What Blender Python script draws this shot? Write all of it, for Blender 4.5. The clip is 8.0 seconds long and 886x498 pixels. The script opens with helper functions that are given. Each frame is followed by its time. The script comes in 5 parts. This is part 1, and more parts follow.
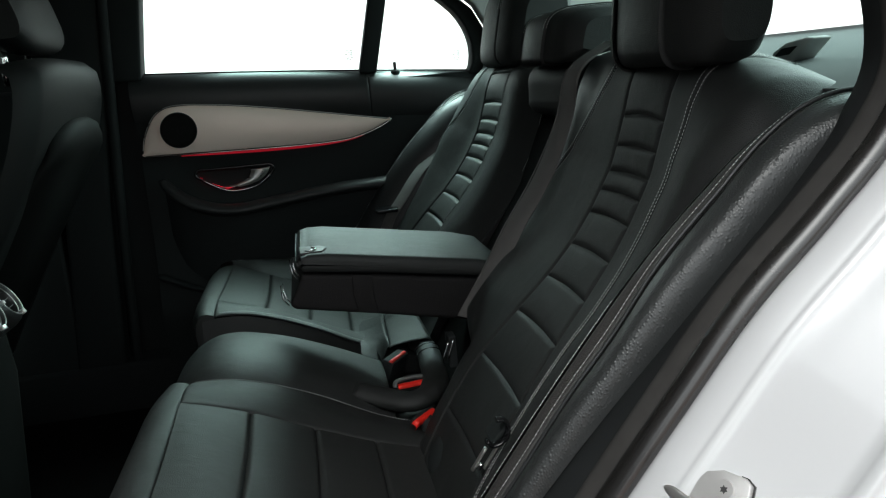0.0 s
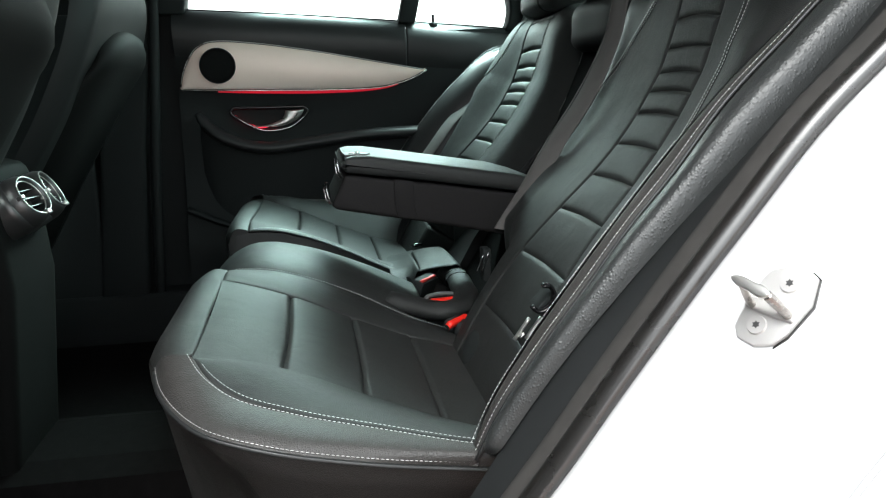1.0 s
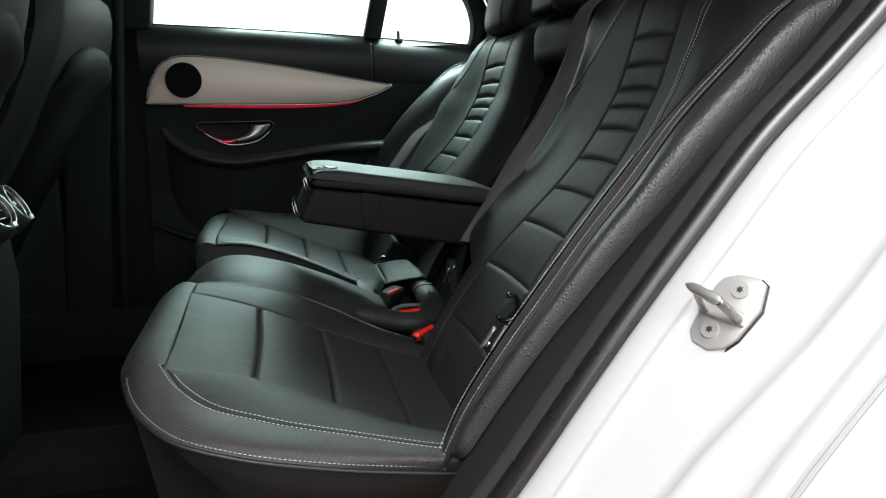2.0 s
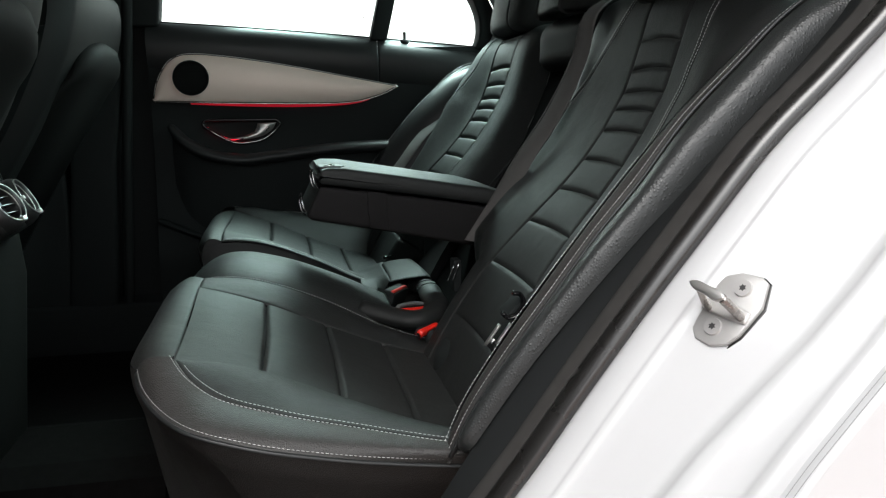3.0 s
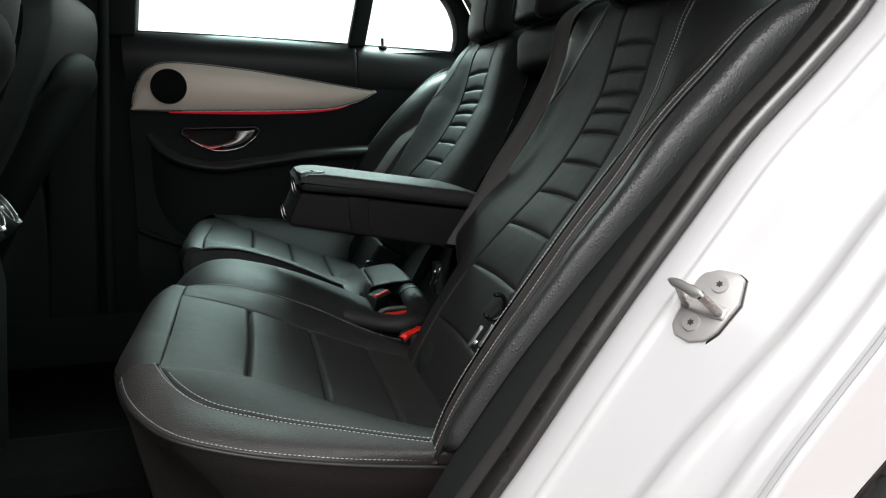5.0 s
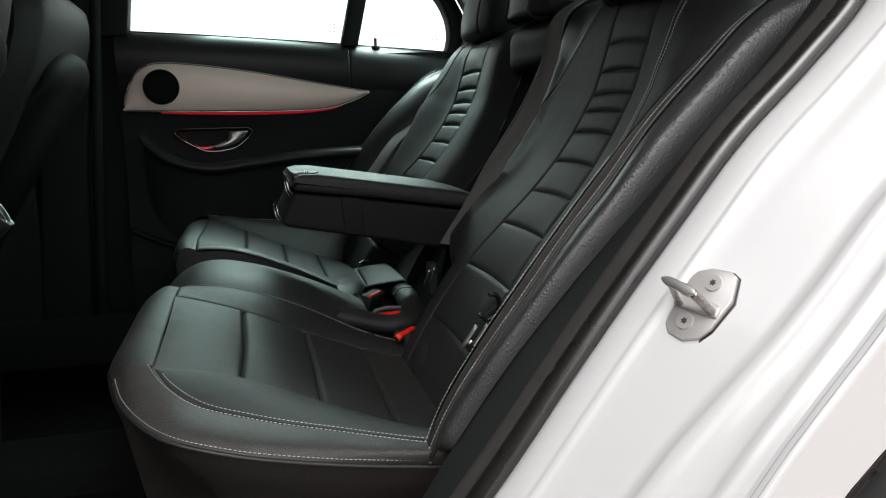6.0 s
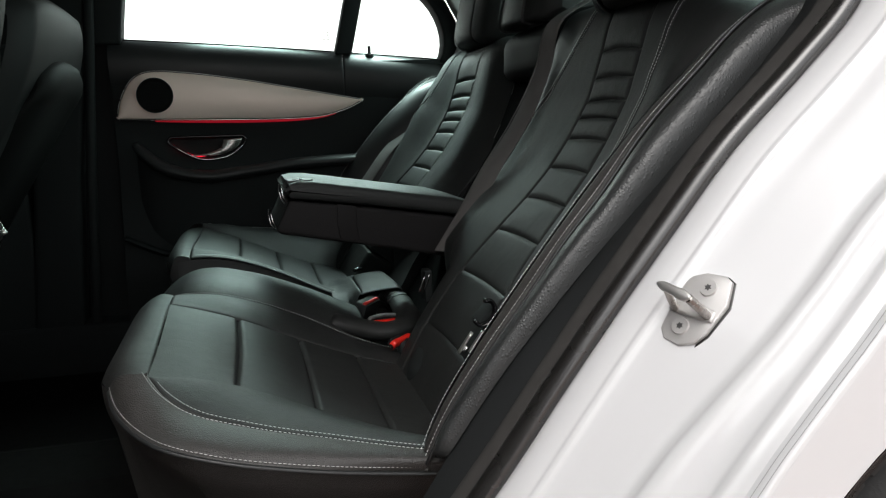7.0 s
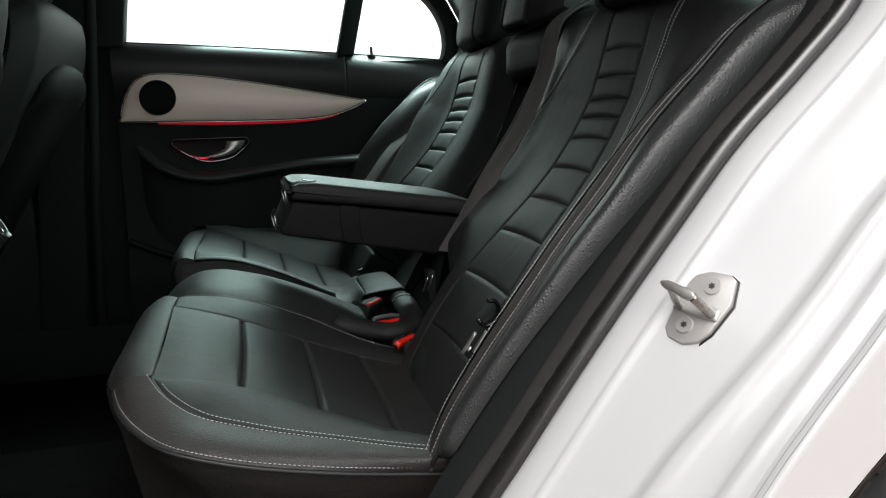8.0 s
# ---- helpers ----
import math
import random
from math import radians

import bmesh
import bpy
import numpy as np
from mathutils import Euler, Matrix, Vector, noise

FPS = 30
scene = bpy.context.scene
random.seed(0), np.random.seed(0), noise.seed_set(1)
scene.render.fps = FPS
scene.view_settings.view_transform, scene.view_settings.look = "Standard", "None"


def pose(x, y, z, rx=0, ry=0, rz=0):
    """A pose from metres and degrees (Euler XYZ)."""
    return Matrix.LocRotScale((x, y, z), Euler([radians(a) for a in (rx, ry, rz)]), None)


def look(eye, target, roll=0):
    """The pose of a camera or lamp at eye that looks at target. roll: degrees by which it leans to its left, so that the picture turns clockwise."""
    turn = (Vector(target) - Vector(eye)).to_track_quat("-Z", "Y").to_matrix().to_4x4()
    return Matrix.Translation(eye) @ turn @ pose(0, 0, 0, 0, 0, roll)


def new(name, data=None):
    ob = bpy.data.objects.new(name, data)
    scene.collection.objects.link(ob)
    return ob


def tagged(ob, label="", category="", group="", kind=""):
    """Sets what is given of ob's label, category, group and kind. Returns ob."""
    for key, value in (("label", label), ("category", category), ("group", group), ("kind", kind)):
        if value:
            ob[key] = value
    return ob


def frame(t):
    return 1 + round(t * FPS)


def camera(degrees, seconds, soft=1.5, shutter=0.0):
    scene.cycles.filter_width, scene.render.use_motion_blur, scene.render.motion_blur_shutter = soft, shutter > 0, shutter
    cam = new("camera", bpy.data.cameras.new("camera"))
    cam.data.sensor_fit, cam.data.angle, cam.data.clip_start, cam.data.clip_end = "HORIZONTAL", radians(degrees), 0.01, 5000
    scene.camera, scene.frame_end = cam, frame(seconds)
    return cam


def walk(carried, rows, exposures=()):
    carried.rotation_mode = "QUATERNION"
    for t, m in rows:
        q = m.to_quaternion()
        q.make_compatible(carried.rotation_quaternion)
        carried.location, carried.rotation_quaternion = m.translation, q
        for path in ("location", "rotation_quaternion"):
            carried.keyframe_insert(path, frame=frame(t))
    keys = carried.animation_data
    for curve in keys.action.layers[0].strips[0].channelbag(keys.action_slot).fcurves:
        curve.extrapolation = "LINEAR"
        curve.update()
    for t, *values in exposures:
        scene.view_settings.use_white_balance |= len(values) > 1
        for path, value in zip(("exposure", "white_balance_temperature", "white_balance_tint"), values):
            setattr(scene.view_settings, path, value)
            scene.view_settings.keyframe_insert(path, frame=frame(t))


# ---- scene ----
import itertools

cam = camera(57.4, 8.0, 1.2)
PATH = [
    (0, (-0.18, -1.276, 1.011), (0.122, 0.656, 0.589), -5.4),
    (0.2, (-0.210, -1.272, 0.966), (0.066, 0.655, 0.507), -6.6),
    (0.5, (-0.241, -1.28, 0.898), (0.022, 0.644, 0.419), -4.9),
    (0.7, (-0.243, -1.296, 0.867), (0.017, 0.633, 0.404), -3.6),
    (1, (-0.248, -1.314, 0.867), (0.047, 0.626, 0.479), -1.9),
    (1.5, (-0.252, -1.328, 0.869), (0.118, 0.604, 0.511), -2.1),
    (3, (-0.264, -1.348, 0.866), (0.118, 0.583, 0.515), -0.9),
    (3.5, (-0.268, -1.352, 0.865), (0.104, 0.585, 0.535), -0.8),
    (4, (-0.269, -1.355, 0.865), (0.134, 0.576, 0.537), -1.0),
    (4.5, (-0.268, -1.356, 0.865), (0.151, 0.571, 0.529), -1.4),
    (6, (-0.267, -1.356, 0.865), (0.177, 0.565, 0.525), -1.8),
    (6.5, (-0.268, -1.356, 0.864), (0.179, 0.567, 0.538), -2.0),
    (7, (-0.268, -1.356, 0.864), (0.191, 0.564, 0.542), -2.0),
    (7.5, (-0.269, -1.357, 0.864), (0.188, 0.564, 0.543), -2.1),
    (8, (-0.268, -1.356, 0.864), (0.183, 0.566, 0.543), -2.4),
]
EXPOSURE = [(0.0, 0.90, 6300, 5), (0.25, 1.36, 6250, 4), (0.5, 1.98, 6200, 4), (1.0, 2.12, 6300, 6), (1.5, 1.74, 6400, 8), (3.0, 1.32, 6450, 9),
            (3.5, 1.27, 6500, 10), (4.5, 1.26, 6500, 10), (6.0, 1.07, 6550, 10), (8.0, 1.05, 6550, 10)]
walk(cam, [(t, look(eye, target, roll)) for t, eye, target, roll in PATH], EXPOSURE)

# ---- light: a bright overcast sky and the glowing white wall on the far side ----
world = bpy.data.worlds.new("overcast_sky")
scene.world = world
world.use_nodes = True
wn = world.node_tree.nodes
sky = wn.new("ShaderNodeTexSky")
sky.sky_type, sky.sun_disc = "NISHITA", False
sky.sun_elevation, sky.sun_rotation = radians(54), radians(197)
sky.air_density, sky.dust_density, sky.ozone_density = 1.0, 3.0, 1.0
# cloud: the blue of the clear sky mostly washed out
cloud = wn.new("ShaderNodeHueSaturation")
cloud.inputs["Saturation"].default_value = 0.12
world.node_tree.links.new(sky.outputs[0], cloud.inputs["Color"])
world.node_tree.links.new(cloud.outputs[0], wn["Background"].inputs["Color"])
wn["Background"].inputs["Strength"].default_value = 0.130

sun_data = bpy.data.lights.new("sun", "SUN")
sun_data.energy, sun_data.angle, sun_data.color = 0.34, radians(40), (1.0, 0.93, 0.88)
sun = new("sun", sun_data)
sun.matrix_world = look((-0.50, -1.65, 2.95), (0, 0, 0.6))


# daylight from the high sky that falls in through the far side's windows and the rear window
for name, at, w, h, watts, spread, aim in (("rear_door_daylight", (-0.18, 0.765, 1.19), 0.40, 0.22, 0.54, 58, (-0.45, 0.06, 0.52)),
                                           ("quarter_light_daylight", (0.11, 0.765, 1.13), 0.14, 0.10, 0.46, 84, (0.03, 0.50, 0.77)),
                                           ("rear_window_daylight", (0.700, 0.0, 1.215), 1.24, 0.44, 3.0, 130, (0.16, 0.0, 0.70))):
    lamp = bpy.data.lights.new(name, "AREA")
    lamp.shape, lamp.size, lamp.size_y, lamp.energy, lamp.color, lamp.spread = "RECTANGLE", w, h, watts, (0.74, 1.0, 0.95), radians(spread)
    new(name, lamp).matrix_world = look(at, aim)

# ---- materials ----
def rgb(*c):
    return (*c, 1.0)


def material(name, base, rough=0.5, metal=0.0, vary=0.15, vary_scale=6.0, grain=0.0, grain_scale=400.0, grain_kind="noise",
             coat=0.0, spec=0.5, rough_vary=0.08, base2=None, depth=0.35, crease=0.0, crease_scale=55.0):
    """A surface with slow variation of colour and gloss, and a fine relief of real size."""
    m = bpy.data.materials.new(name)
    m.use_nodes = True
    nt = m.node_tree
    n, lk = nt.nodes, nt.links.new
    b = n["Principled BSDF"]
    b.inputs["Metallic"].default_value = metal
    b.inputs["Coat Weight"].default_value = coat
    b.inputs["Coat Roughness"].default_value = 0.04
    b.inputs["Specular IOR Level"].default_value = spec
    tc = n.new("ShaderNodeTexCoord")
    slow = n.new("ShaderNodeTexNoise")
    slow.inputs["Scale"].default_value, slow.inputs["Detail"].default_value = vary_scale, 5.0
    lk(tc.outputs["Object"], slow.inputs["Vector"])
    ramp = n.new("ShaderNodeMix")
    ramp.data_type = "RGBA"
    lo = base2 or tuple(c * (1 - vary) for c in base)
    hi = base if base2 else tuple(min(1.0, c * (1 + vary)) for c in base)
    ramp.inputs[6].default_value, ramp.inputs[7].default_value = rgb(*lo), rgb(*hi)
    lk(slow.outputs["Fac"], ramp.inputs[0])
    lk(ramp.outputs[2], b.inputs["Base Color"])
    rr = n.new("ShaderNodeMapRange")
    rr.inputs["To Min"].default_value, rr.inputs["To Max"].default_value = max(0.02, rough - rough_vary), rough + rough_vary
    lk(slow.outputs["Fac"], rr.inputs["Value"])
    lk(rr.outputs[0], b.inputs["Roughness"])
    if grain:
        if grain_kind == "noise":
            g = n.new("ShaderNodeTexNoise")
            g.inputs["Detail"].default_value = 3.0
            out = g.outputs["Fac"]
        else:
            g = n.new("ShaderNodeTexVoronoi")
            # leather grain: flat-topped cells parted by fine grooves
            g.feature = "DISTANCE_TO_EDGE"
            cell = n.new("ShaderNodeMapRange")
            cell.interpolation_type = "SMOOTHSTEP"
            cell.inputs["From Max"].default_value = 0.32
            lk(g.outputs["Distance"], cell.inputs["Value"])
            out = cell.outputs[0]
        g.inputs["Scale"].default_value = grain_scale
        lk(tc.outputs["Object"], g.inputs["Vector"])
        bump = n.new("ShaderNodeBump")
        bump.inputs["Strength"].default_value = grain
        bump.inputs["Distance"].default_value = depth / grain_scale
        lk(out, bump.inputs["Height"])
        lk(bump.outputs[0], b.inputs["Normal"])
        if crease:
            # slow hollows and pulled folds under the grain
            fold = n.new("ShaderNodeTexNoise")
            fold.inputs["Scale"].default_value, fold.inputs["Detail"].default_value, fold.inputs["Distortion"].default_value = crease_scale, 4.0, 0.6
            lk(tc.outputs["Object"], fold.inputs["Vector"])
            under = n.new("ShaderNodeBump")
            under.inputs["Strength"].default_value, under.inputs["Distance"].default_value = crease, 0.25 / crease_scale
            lk(fold.outputs["Fac"], under.inputs["Height"])
            lk(under.outputs[0], bump.inputs["Normal"])
    return m


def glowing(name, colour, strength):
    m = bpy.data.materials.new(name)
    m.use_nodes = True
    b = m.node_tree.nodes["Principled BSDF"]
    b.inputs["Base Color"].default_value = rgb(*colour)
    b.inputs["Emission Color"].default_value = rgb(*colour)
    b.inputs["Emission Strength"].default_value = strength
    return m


LEATHER = material("black_leather", (0.0240, 0.0254, 0.0250), 0.50, spec=0.24, grain=0.30, grain_scale=520, grain_kind="cell", vary=0.22, vary_scale=9, crease=0.13, crease_scale=34)
LEATHER_PLAIN = material("black_smooth_leather", (0.018, 0.0195, 0.020), 0.46, grain=0.20, grain_scale=900, vary=0.2)
PEBBLE_BOLD = material("coarse_pebbled_black_leather", (0.029, 0.0312, 0.0312), 0.36, grain=0.05, grain_scale=1200, vary=0.2, vary_scale=12)
# base lighter and warmer than black_leather, standing in for near-side outside light
LIT_PEBBLED = material("lit_pebbled_black_leather", (0.036, 0.0345, 0.033), 0.46, grain=0.40, grain_scale=480, grain_kind="cell", vary=0.2, vary_scale=12, crease=0.15)
BOX_VINYL = material("black_vinyl", (0.0125, 0.0118, 0.0120), 0.6, grain=0.25, grain_scale=500, grain_kind="cell", vary=0.25, spec=0.12, crease=0.1)
SEAT_BACK = material("dull_black_leather", (0.012, 0.013, 0.013), 0.6, grain=0.2, grain_scale=900, vary=0.2, spec=0.25)
SUEDE = material("black_padding", (0.014, 0.014, 0.015), 0.8, grain=0.5, grain_scale=900)
CONSOLE = material("matt_black_hard_plastic", (0.0062, 0.0064, 0.0062), 0.7, grain=0.3, grain_scale=900, vary=0.2, spec=0.10)
PLASTIC = material("black_soft_plastic", (0.0180, 0.0208, 0.0210), 0.66, grain=0.3, grain_scale=900, vary=0.2, spec=0.13)
MARKING = material("grey_etching", (0.36, 0.37, 0.37), 0.6)
LIP_GREY = material("grey_soft_plastic", (0.10, 0.105, 0.105), 0.5, grain=0.2, grain_scale=900)
GLOSS_BLACK = material("gloss_black_plastic", (0.008, 0.008, 0.009), 0.15, vary=0.1)
RUBBER = material("black_rubber", (0.014, 0.013, 0.0125), 0.24, spec=0.8, grain=0.25, grain_scale=600, vary=0.3, vary_scale=30)
TRIM = material("matt_black_trim", (0.012, 0.0135, 0.014), 0.72, grain=0.4, grain_scale=1100, vary=0.2, vary_scale=20, spec=0.25)
SEAL = material("seal_rubber", (0.012, 0.0112, 0.0106), 0.27, spec=1.0, grain=0.10, grain_scale=600, vary=0.2, vary_scale=20, rough_vary=0.04)
FLOCK = material("flocked_rubber", (0.044, 0.042, 0.040), 0.9, grain=0.9, grain_scale=1300, vary=0.30, vary_scale=70, spec=0.2)
CARPET = material("black_carpet", (0.0080, 0.0075, 0.0075), 1.0, grain=1.0, grain_scale=800, vary=0.4, vary_scale=60, spec=0.03, rough_vary=0.0)
THREAD = material("grey_thread", (0.58, 0.58, 0.57), 0.7, vary=0.15, vary_scale=200)
ALUMINIUM = material("brushed_aluminium", (0.96, 0.78, 0.69), 0.46, metal=0.25, vary=0.06, vary_scale=3, grain=0.12, grain_scale=1500)
CHROME = material("chrome", (0.80, 0.80, 0.80), 0.10, metal=1.0, vary=0.05, rough_vary=0.03)
ZINC = material("dull_zinc", (0.60, 0.59, 0.58), 0.42, metal=0.50, vary=0.10, vary_scale=60, grain=0.15, grain_scale=900)
SATIN = material("satin_steel", (0.66, 0.65, 0.63), 0.30, metal=0.90, vary=0.12, vary_scale=40, grain=0.1, grain_scale=900)
WORN = material("worn_steel", (0.34, 0.32, 0.30), 0.28, metal=0.9, vary=0.3, vary_scale=120, grain=0.2, grain_scale=700)
SATIN_DARK = material("dark_satin_metal", (0.13, 0.13, 0.13), 0.38, metal=0.8, vary=0.12, vary_scale=40)
PAINT = material("white_paint", (0.66, 0.665, 0.675), 0.22, coat=1.0, vary=0.02, vary_scale=2, rough_vary=0.04)
RED = material("red_plastic", (0.80, 0.025, 0.015), 0.35, vary=0.1, vary_scale=40)
RED_GLOW_DIM = glowing("red_handle_light", (0.70, 0.012, 0.03), 1.2)
RED_GLOW = glowing("red_ambient_light", (0.62, 0.012, 0.03), 0.15)
SHELF = material("grey_felt", (0.082, 0.090, 0.090), 0.95, grain=0.6, grain_scale=700, vary=0.15, vary_scale=20)
WEBBING = material("black_webbing", (0.122, 0.117, 0.113), 0.7, spec=0.25, grain=0.8, grain_scale=700, vary=0.2, vary_scale=50)
HEADLINER = material("grey_headliner", (0.42, 0.42, 0.41), 0.9, grain=0.6, grain_scale=900, vary=0.06)
CONCRETE = material("grey_brown_floor", (0.32, 0.22, 0.19), 0.5, vary=0.15, vary_scale=1.5, grain=0.2, grain_scale=120)
TYRE = material("tyre_rubber", (0.018, 0.018, 0.018), 0.75, grain=0.4, grain_scale=300, vary=0.3, vary_scale=20)
BLOCKER_GREY = material("sky_blocker_grey", (0.10, 0.10, 0.10), 0.8, vary=0.08, vary_scale=1.2, grain=0.2, grain_scale=150)
# emission put into the wall's colour in place of daylight falling on it
GLOWING_WALL = glowing("glowing_white_wall", (0.97, 0.97, 0.97), 0.95)


def glass_material(name, tint):
    m = bpy.data.materials.new(name)
    m.use_nodes = True
    n, lk = m.node_tree.nodes, m.node_tree.links.new
    n.remove(n["Principled BSDF"])
    clear, gloss, mix, fres = (n.new("ShaderNodeBsdfTransparent"), n.new("ShaderNodeBsdfGlossy"), n.new("ShaderNodeMixShader"),
                               n.new("ShaderNodeLayerWeight"))
    clear.inputs["Color"].default_value = rgb(*tint)
    gloss.inputs["Roughness"].default_value = 0.02
    # reflection rises towards grazing angles, the same from both faces of the pane
    rise, base = n.new("ShaderNodeMath"), n.new("ShaderNodeMath")
    rise.operation, base.operation = "POWER", "MULTIPLY_ADD"
    rise.inputs[1].default_value, base.inputs[1].default_value, base.inputs[2].default_value = 5.0, 0.8, 0.03
    lk(fres.outputs["Facing"], rise.inputs[0])
    lk(rise.outputs[0], base.inputs[0])
    lk(base.outputs[0], mix.inputs[0])
    lk(clear.outputs[0], mix.inputs[1])
    lk(gloss.outputs[0], mix.inputs[2])
    lk(mix.outputs[0], n["Material Output"].inputs["Surface"])
    return m


GLASS = glass_material("green_tinted_glass", (0.80, 0.87, 0.85))


# ---- building tools ----
def hermite(xs, ys):
    """A smooth curve through points with rising xs."""
    xs, ys = np.array(xs, float), np.array(ys, float)
    d = np.gradient(ys, xs)

    def f(x):
        x = np.asarray(x, float)
        xc = np.clip(x, xs[0], xs[-1])
        i = np.clip(np.searchsorted(xs, xc) - 1, 0, len(xs) - 2)
        h = xs[i + 1] - xs[i]
        t = (xc - xs[i]) / h
        return ((2 * t**3 - 3 * t**2 + 1) * ys[i] + (t**3 - 2 * t**2 + t) * h * d[i]
                + (-2 * t**3 + 3 * t**2) * ys[i + 1] + (t**3 - t**2) * h * d[i + 1])
    return f


class Line:
    """A smooth space curve through points, by arc length from 0 to 1."""

    def __init__(self, pts, closed=False):
        p = np.array(pts, float)
        if closed:
            p = np.vstack([p, p[:1]])
        seg = np.maximum(np.linalg.norm(np.diff(p, axis=0), axis=1), 1e-6)
        s = np.concatenate([[0], np.cumsum(seg)])
        self.length, self.t = s[-1], s / s[-1]
        if closed:
            k = np.vstack([p[-3:-1], p, p[1:3]])
            e = np.concatenate([self.t[-3:-1] - 1, self.t, self.t[1:3] + 1])
        else:
            k, e = p, self.t
        self.f = [hermite(e, k[:, i]) for i in range(p.shape[1])]

    def __call__(self, t):
        return np.stack([f(t) for f in self.f], -1)


def finish(bm_or_mesh, name, mat, smooth=True):
    me = bm_or_mesh
    if isinstance(me, bmesh.types.BMesh):
        me = bpy.data.meshes.new(name)
        bm_or_mesh.to_mesh(me)
        bm_or_mesh.free()
    if smooth:
        me.shade_smooth()
    me.materials.clear()
    me.materials.append(mat)
    return me


ORIGIN = {}


def thing(name, at, label, category, group="", kind=""):
    ob = new(name)
    ob.location = at
    ob.empty_display_size = 0.05
    ORIGIN[ob] = Vector(at)
    return tagged(ob, label, category, group, kind)


def part(name, bm, mat, parent, label="", smooth=True, kind=""):
    """One mesh under a thing or under a part; coordinates are the world's."""
    me = finish(bm, name, mat, smooth)
    o = ORIGIN[parent]
    me.transform(Matrix.Translation(-o))
    ob = new(name, me)
    ob.parent = parent
    ORIGIN[ob] = o
    return tagged(ob, label, kind=kind)


def single(name, bm, mat, label, category, group="", kind="", smooth=True):
    """A thing that is one mesh."""
    ob = new(name, finish(bm, name, mat, smooth))
    ORIGIN[ob] = Vector((0, 0, 0))
    return tagged(ob, label, category, group, kind)


def mesh_of(verts, faces, name="mesh"):
    me = bpy.data.meshes.new(name)
    me.from_pydata([tuple(map(float, v)) for v in verts], [], faces)
    me.validate()
    me.update()
    return me


def grid_mesh(P, wrap_u=False, wrap_v=False, flip=False):
    nu, nv = P.shape[:2]
    faces = []
    for i in range(nu - (0 if wrap_u else 1)):
        for j in range(nv - (0 if wrap_v else 1)):
            a, b = i * nv + j, i * nv + (j + 1) % nv
            c, d = ((i + 1) % nu) * nv + (j + 1) % nv, ((i + 1) % nu) * nv + j
            faces.append((a, d, c, b) if flip else (a, b, c, d))
    return mesh_of(P.reshape(-1, 3), faces)


def spaced(length, step, lo, hi):
    """Parameters from 0 to 1, closer together at rolled edges."""
    n = max(2, int(length / step))
    t = list(np.linspace(0, 1, n + 1))
    near = [0.001, 0.0025, 0.0045, 0.007]
    if lo:
        t += [e / length for e in near if e < length * 0.4]
    if hi:
        t += [1 - e / length for e in near if e < length * 0.4]
    return np.array(sorted(set(np.round(t, 5))))


def panel(fn, out, step=0.010, roll=0.006, depth=0.004, edges=(1, 1, 1, 1), puff=0.0):
    """An upholstered panel over fn(u, v), u and v from 0 to 1, its edges (u low, u high, v low, v high) rolled down into the seams.
    out: a direction on the outer side."""
    m = np.linspace(0, 1, 9)
    mid = np.full(9, 0.5)
    lu = np.linalg.norm(np.diff(fn(m, mid), axis=0), axis=1).sum()
    lv = np.linalg.norm(np.diff(fn(mid, m), axis=0), axis=1).sum()
    U, V = np.meshgrid(spaced(lu, step, edges[0], edges[1]), spaced(lv, step, edges[2], edges[3]), indexing="ij")
    P = fn(U, V)
    e = 1e-3
    N = np.cross(fn(np.minimum(U + e, 1), V) - fn(np.maximum(U - e, 0), V), fn(U, np.minimum(V + e, 1)) - fn(U, np.maximum(V - e, 0)))
    N /= np.maximum(np.linalg.norm(N, axis=-1, keepdims=True), 1e-12)
    flip = (N.reshape(-1, 3).mean(0) @ np.array(out, float)) < 0
    if flip:
        N = -N
    su = np.concatenate([np.zeros((1, P.shape[1])), np.cumsum(np.linalg.norm(np.diff(P, axis=0), axis=-1), 0)])
    sv = np.concatenate([np.zeros((P.shape[0], 1)), np.cumsum(np.linalg.norm(np.diff(P, axis=1), axis=-1), 1)], 1)
    drop = np.zeros(P.shape[:2])
    for on, dist in zip(edges, (su, su[-1:] - su, sv, sv[:, -1:] - sv)):
        if on:
            drop = np.maximum(drop, np.clip(1 - dist / roll, 0, 1) ** 2)
    lift = puff * 16 * U * (1 - U) * V * (1 - V)
    P = P + N * (lift - depth * drop)[..., None]
    return grid_mesh(P, flip=not flip)


def cells(P, size, seed=3):
    """Leather grain at points: 1 on the pebbles, 0 in the grooves between them."""
    q = P.reshape(-1, 3) / size
    base = np.floor(q)
    f1, f2 = np.full(len(q), 9.0), np.full(len(q), 9.0)
    for o in itertools.product((-1, 0, 1), repeat=3):
        c = base + np.array(o, float)
        h = np.sin(c @ np.array([[127.1, 269.5, 419.2], [311.7, 183.3, 371.9], [74.7, 246.1, 168.3]]) + seed) * 43758.5453
        d = np.linalg.norm(c + (h - np.floor(h)) - q, axis=1)
        f2 = np.minimum(f2, np.maximum(f1, d))
        f1 = np.minimum(f1, d)
    k = np.clip((f2 - f1) / 0.90, 0, 1)
    return (k * k * (3 - 2 * k)).reshape(P.shape[:-1])


